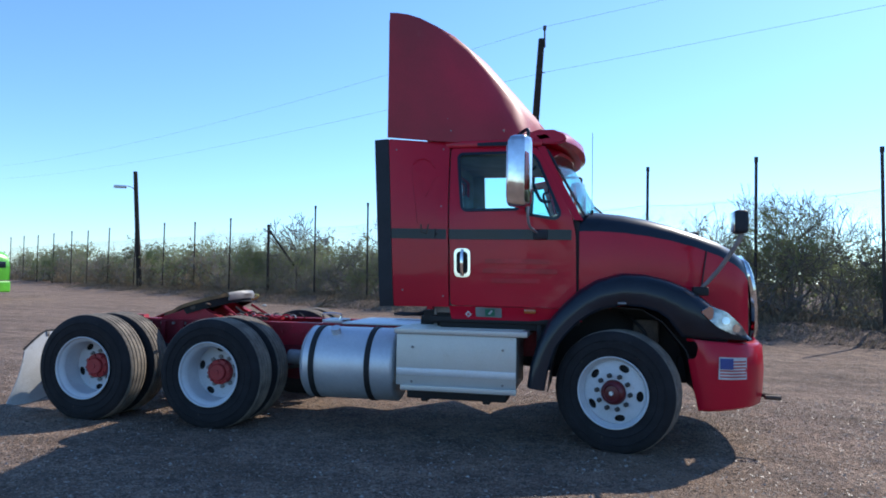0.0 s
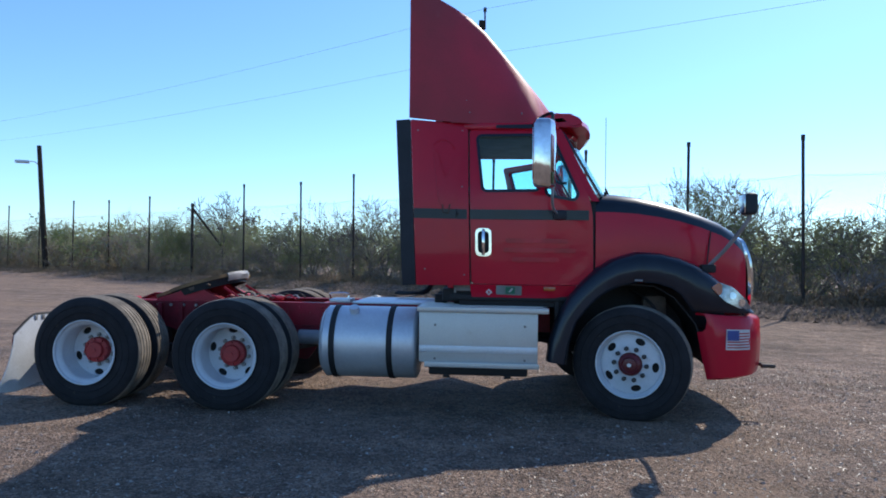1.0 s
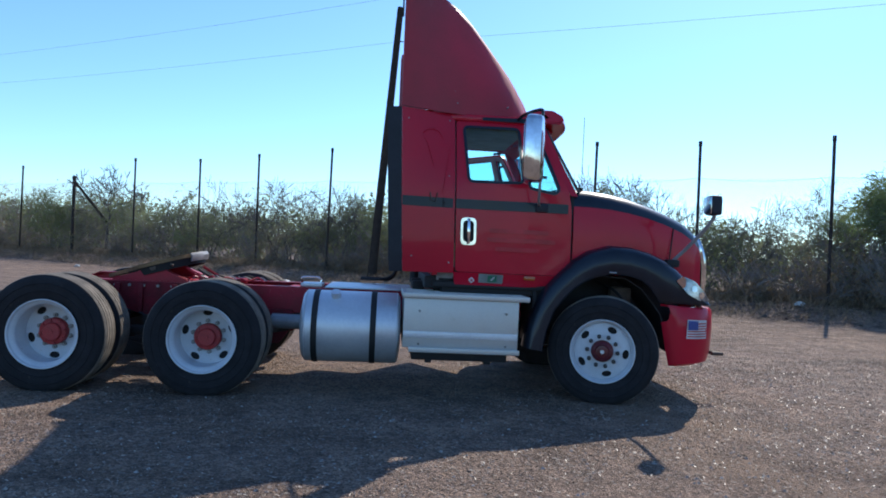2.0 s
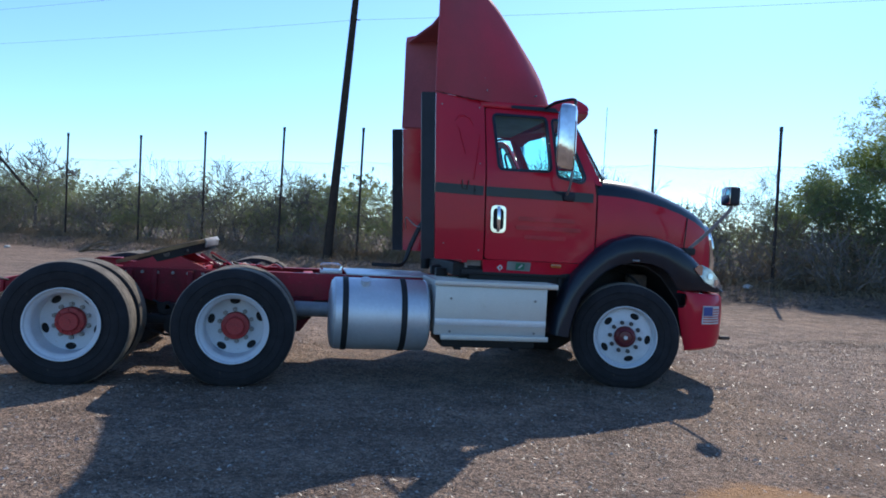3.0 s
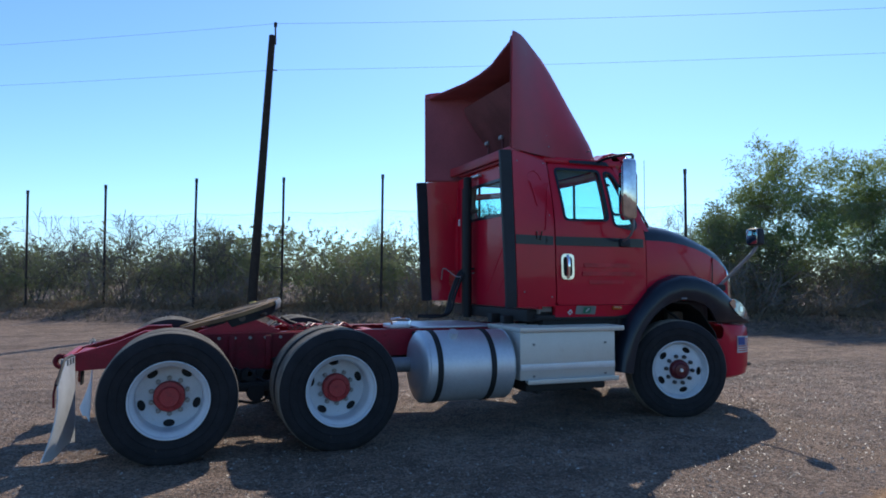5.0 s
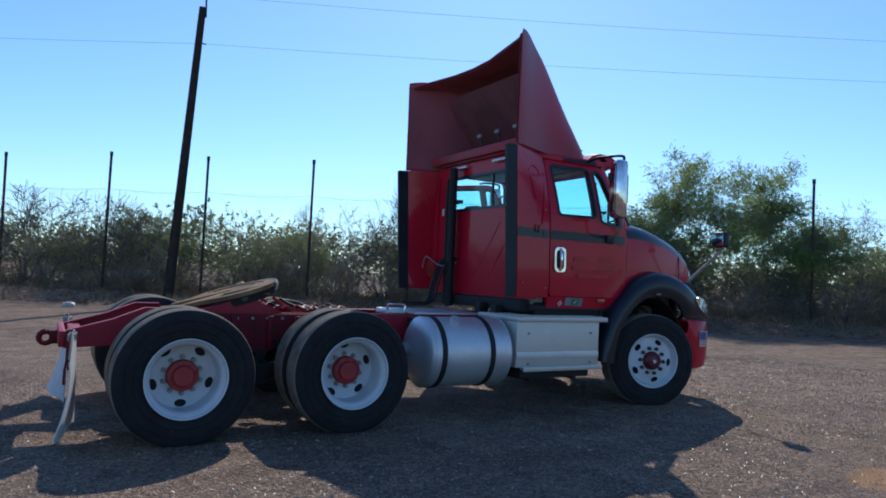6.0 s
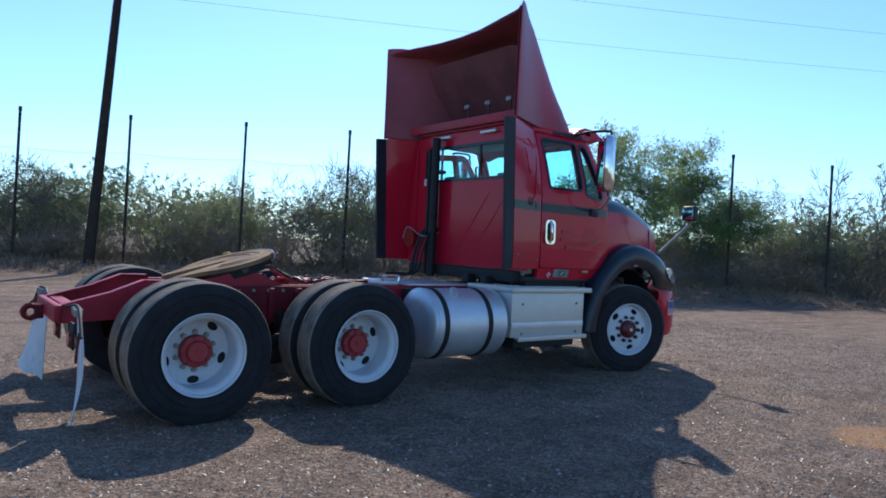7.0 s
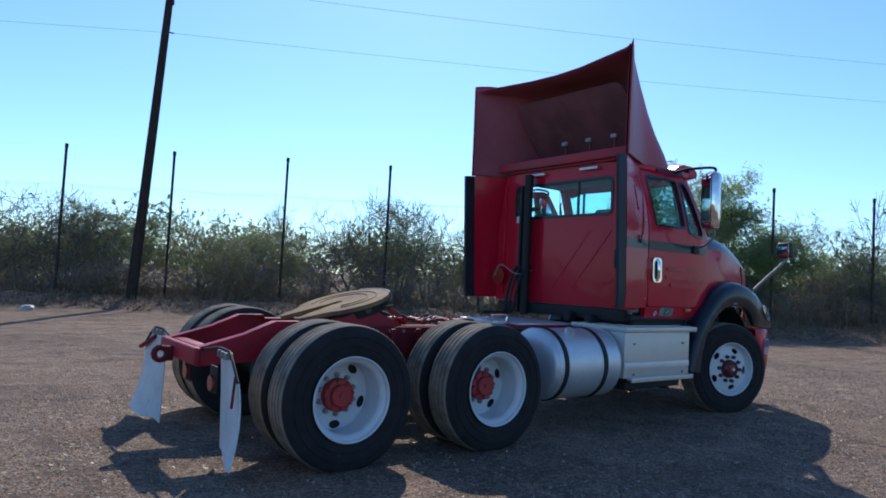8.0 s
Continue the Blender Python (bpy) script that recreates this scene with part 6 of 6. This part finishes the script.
        if 9 < x < 30:
            put("grey_bush", rnd.choice(far_grey), "grey-green thorny bush behind the fence", x + rnd.uniform(-0.6, 0.6), rnd.uniform(2.0, 3.0), rnd.uniform(0.65, 0.85), "grey brush along the fence", rnd.uniform(0.9, 1.1))
            put("dry_bush", rnd.choice(far_dry), "dry brown brush under the fence", x + rnd.uniform(-0.6, 0.6), rnd.uniform(1.0, 2.2), rnd.uniform(1.0, 1.25), "dry brush along the fence", rnd.uniform(0.9, 1.2))
        x += 1.5 * min(far, 2.0)
    # the taller shrubs that stand clear of the brush
    for x, h in ((-10.5, 3.8), (-9.6, 3.6), (-7.2, 3.75), (-6.6, 3.5), (-4.6, 3.6), (-0.9, 2.9), (2.6, 3.5), (3.5, 4.0), (4.6, 3.8), (5.5, 3.55), (6.8, 3.4), (7.8, 3.2), (18.9, 5.0), (19.8, 4.8), (21.5, 4.4)):
        bare_one(x, rnd.uniform(0.9, 1.5), h)
    for x, h in ((-24.2, 3.9), (-22.8, 3.6), (-18.2, 3.8), (-16.6, 3.9), (-4.9, 3.4), (-3.7, 3.0), (1.8, 3.3), (3.8, 3.75), (4.9, 3.4), (5.8, 3.3), (8.9, 3.3), (10.2, 3.6), (17.3, 4.3), (22.8, 3.8)):
        airy_one(x, rnd.uniform(0.9, 1.6), h)


brush()


def large_trees():
    big = plant_meshes("mesquite_tree", 501, 5.75, 5.2, 6, 88000, 0.043, "leaf_tree", trunk=0.085, low=1.5, levels=6, spread=0.20, crown_from=1.9, fill=0.05, frond=0.25)
    t = plant("mesquite_tree", big, "large feathery green mesquite tree behind the fence", "tree", "large trees", pose(13.3, 10.0, 0.25, 0, 0, 20))
    low = pose(16.0, 8.5, 0.25, 0, 0, 140) @ Matrix.Diagonal((0.95, 0.95, 0.97, 1))
    c = copy_thing(t, low)
    c.matrix_basis = low
    snag = plant_meshes("bare_tree", 77, 4.7, 4.2, 2, 0, 0.05, "drybush", trunk=0.11, levels=6, thin=0.017, bark="twig", fork=0.7)
    plant("bare_tree", snag, "leafless grey tree rising above the brush", "tree", "", pose(-15.85, 27.6, 0.2, 0, 0, 40))


large_trees()


# ---------------------------------------------------------------- loose ground cover


def scatter(name, mat, label, count, seed, where, make):
    """Many small pieces lying on the ground, joined."""
    rnd = random.Random(seed)
    verts, faces = [], []
    for _ in range(count):
        x, y = where(rnd)
        i = len(verts)
        vs, fs = make(rnd, x, y, ground_height(x, y))
        verts += vs
        faces += [tuple(i + k for k in f) for f in fs]
    me = bpy.data.meshes.new(name)
    me.from_pydata(verts, [], faces)
    me.materials.append(M[mat])
    return tagged(new(name, me), label, "ground cover", kind="stuff")


def chip(lo, hi):
    def make(rnd, x, y, z):
        s = lo + (hi - lo) * rnd.random() ** 2.5
        a = rnd.uniform(0, 6.28)
        pts = []
        for k in range(5):
            r = s * rnd.uniform(0.7, 1.2)
            pts.append((x + r * math.cos(a + k * 1.2566), y + r * 0.75 * math.sin(a + k * 1.2566), z - 0.002))
        pts.append((x + s * 0.2, y, z + s * rnd.uniform(0.35, 0.7)))
        return pts, [(k, (k + 1) % 5, 5) for k in range(5)]
    return make


def blade(lo, hi, half=0.004):
    def make(rnd, x, y, z):
        vs, fs = [], []
        for _ in range(6):
            a, h = rnd.uniform(0, 6.28), rnd.uniform(lo, hi)
            l = rnd.uniform(0.2, 0.8) * h
            px, py = x + rnd.gauss(0, 0.16), y + rnd.gauss(0, 0.16)
            dx, dy = math.cos(a), math.sin(a)
            i = len(vs)
            vs += [(px - dy * half, py + dx * half, z), (px + dy * half, py - dx * half, z), (px + dx * l * 0.4, py + dy * l * 0.4, z + h * 0.7), (px + dx * l, py + dy * l, z + h)]
            fs += [(i, i + 1, i + 2), (i, i + 2, i + 3)]
        return vs, fs
    return make


def verge(rnd):
    x = rnd.uniform(-30, 30)
    d = rnd.gauss(0.7, 0.45)
    return x + d * 0.527, fence_y(x) + d * 0.85


def flake(lo, hi):
    def make(rnd, x, y, z):
        s, a = lo + (hi - lo) * rnd.random() ** 2, rnd.uniform(0, 6.28)
        c, n, w = math.cos(a) * s, math.sin(a) * s, rnd.uniform(0.25, 0.6)
        h, k = rnd.uniform(0.0, 0.6) * s, rnd.uniform(-0.4, 0.4) * s
        return [(x - c, y - n, z), (x + n * w, y - c * w, z + abs(k) + 0.002), (x + c, y + n, z + h + 0.002), (x - n * w, y + c * w, z + 0.002)][:3], [(0, 1, 2)]
    return make


def yard(rnd):
    return rnd.uniform(-11, 9), -6.0 + 15.0 * rnd.random() ** 1.5


def near_yard(rnd):
    """Even over the yard in front, thin where the bare sand shows."""
    while True:
        x, y = rnd.uniform(-10.5, 6.5), -5.8 + 8.0 * rnd.random() ** 1.4
        if math.hypot(x + 0.35, y + 4.12) > 0.9 or rnd.random() < 0.25:
            return x, y


def bank(rnd):
    x = rnd.uniform(-40, 30)
    d = rnd.uniform(-2.3, 1.2)
    return x + d * 0.527, fence_y(x) + d * 0.85


scatter("gravel", "stone", "small grey-brown stones scattered over the dirt", 16000, 5, yard, chip(0.005, 0.022))
scatter("pale_gravel", "pale", "pale stone chips scattered over the dirt", 4200, 6, yard, chip(0.003, 0.012))
scatter("wood_flakes", "flake", "brown wood and bark flakes strewn over the dirt", 170000, 15, near_yard, flake(0.004, 0.019))
scatter("dark_chips", "litterfall", "dark bark chips strewn over the dirt", 90000, 16, near_yard, flake(0.005, 0.02))
scatter("dry_grass", "straw", "dry grass on the bank under the fence", 4500, 7, bank, blade(0.04, 0.22))
scatter("brown_grass", "straw", "brown dry grass at the foot of the brush", 4000, 27, verge, blade(0.10, 0.32, 0.002))
# litter laid thick; its dark cover also stands in for shade on the bank
scatter("leaf_litter", "litterfall", "brown leaf litter and twigs over the bank", 42000, 9, bank, flake(0.025, 0.08))
# rubble in the dark litter colour, toned down for the same shade
scatter("bank_rubble", "litterfall", "stones and dirt clods along the bank", 2600, 8, bank, chip(0.02, 0.12))


# ---------------------------------------------------------------- litter and the neighbouring truck


def bag(seed, size, place, label):
    rnd = random.Random(seed)
    bm = bmesh.new()
    bmesh.ops.create_icosphere(bm, subdivisions=3, radius=size)
    for v in bm.verts:
        n = 0.45 * noise.noise(v.co * (3.2 / size) + Vector((seed, 0, 0))) + 0.2 * noise.noise(v.co * (9 / size))
        v.co = v.co * (1 + n)
        v.co.z = max(v.co.z * 0.6, -size * 0.3)
    o = part("plastic_bag", bm, "litter", None)
    o.matrix_basis = pose(*place, 0, 0, rnd.uniform(0, 360))
    return tagged(o, label, "litter", "litter along the bank")


for seed, size, x, y in ((1, 0.16, -5.3, 15.4), (2, 0.2, 19.2, 8.2), (3, 0.12, 8.6, 9.4), (4, 0.1, -14.2, 20.8)):
    bag(seed, size, (x, y, ground_height(x, y) + size * 0.25), "crumpled white plastic bag lying on the bank")


def deadwood():
    x, y = -10.8, 19.6
    z = ground_height(x, y)
    p = thing("deadwood", "pale broken deadwood lying by the fence", "deadwood", m=Matrix.Translation((x, y, z)))
    for a, b, r in (((-0.5, 0, 0.05), (0.35, 0.1, 0.42), 0.06), ((-0.35, 0.1, 0.05), (0.1, -0.1, 0.5), 0.045), ((0.0, 0.0, 0.2), (0.5, 0.25, 0.3), 0.04), ((-0.6, 0.15, 0.03), (0.5, -0.1, 0.1), 0.05)):
        part("limb", tube(bmesh.new(), curve_pts([a, (Vector(a) + Vector(b)) / 2 + Vector((0, 0.05, 0.05)), b], 4), r, 7, r * 0.6), "straw", p)


deadwood()


def lime_truck():
    """Cab-over truck parked far off; only its front corner comes into view."""
    p = thing("lime_truck", "lime green truck parked at the edge of the yard", "truck", m=pose(-28.0, 19.95, 0.0, 0, 0, -12))
    body = bmesh.new()
    rows = []
    for x, zt in ((-2.2, 2.32), (-1.6, 2.37), (-0.6, 2.37), (-0.25, 2.29), (-0.08, 2.1), (0.0, 1.85), (0.02, 1.6), (0.0, 1.1)):
        rows.append([(x, -1.1, 0.9), (x, -1.12, min(1.45, zt - 0.2)), (x, -1.1, zt - 0.15), (x, -0.95, zt - 0.06), (x, -0.7, zt), (x, 0.7, zt), (x, 0.95, zt - 0.06), (x, 1.1, zt - 0.15), (x, 1.12, min(1.45, zt - 0.2)), (x, 1.1, 0.9)])
    loft(body, rows, True, True)
    cab = part("cab", body, "lime", p, "lime green cab")
    part("door_window", box(bmesh.new(), -1.5, -0.6, -1.135, -1.10, 1.55, 2.08, 0.03), "black", cab, "dark side window")
    part("vent", box(bmesh.new(), -0.32, -0.2, -1.135, -1.11, 1.05, 1.4, 0.015), "dark", cab, "dark slotted vent")
    part("windscreen", box(bmesh.new(), -0.03, 0.035, -0.9, 0.9, 1.5, 1.8, 0.02), "black", cab)
    part("bumper", box(bmesh.new(), -0.55, 0.12, -1.12, 1.12, 0.32, 0.86, 0.08, 3), "lime", p, "lime green bumper")
    part("headlamp", box(bmesh.new(), 0.0, 0.06, -0.95, -0.65, 1.1, 1.3, 0.04), "lens", p)
    part("frame_rail", box(bmesh.new(), -6.5, -0.3, -0.45, 0.45, 0.7, 0.95, 0.02), "dark", p)
    for x in (-1.2, -5.2):
        for y in (-1.0, 1.0):
            w = new("wheel")
            w.parent = p
            w.matrix_basis = pose(x, y, HUB_Z, 0, 0, 0 if y < 0 else 180)
            for nm, key in (("tyre", "rubber"), ("tread", "tread"), ("rim", "rim_front")):
                o = new(nm, WHEEL[key])
                o.parent = w


lime_truck()
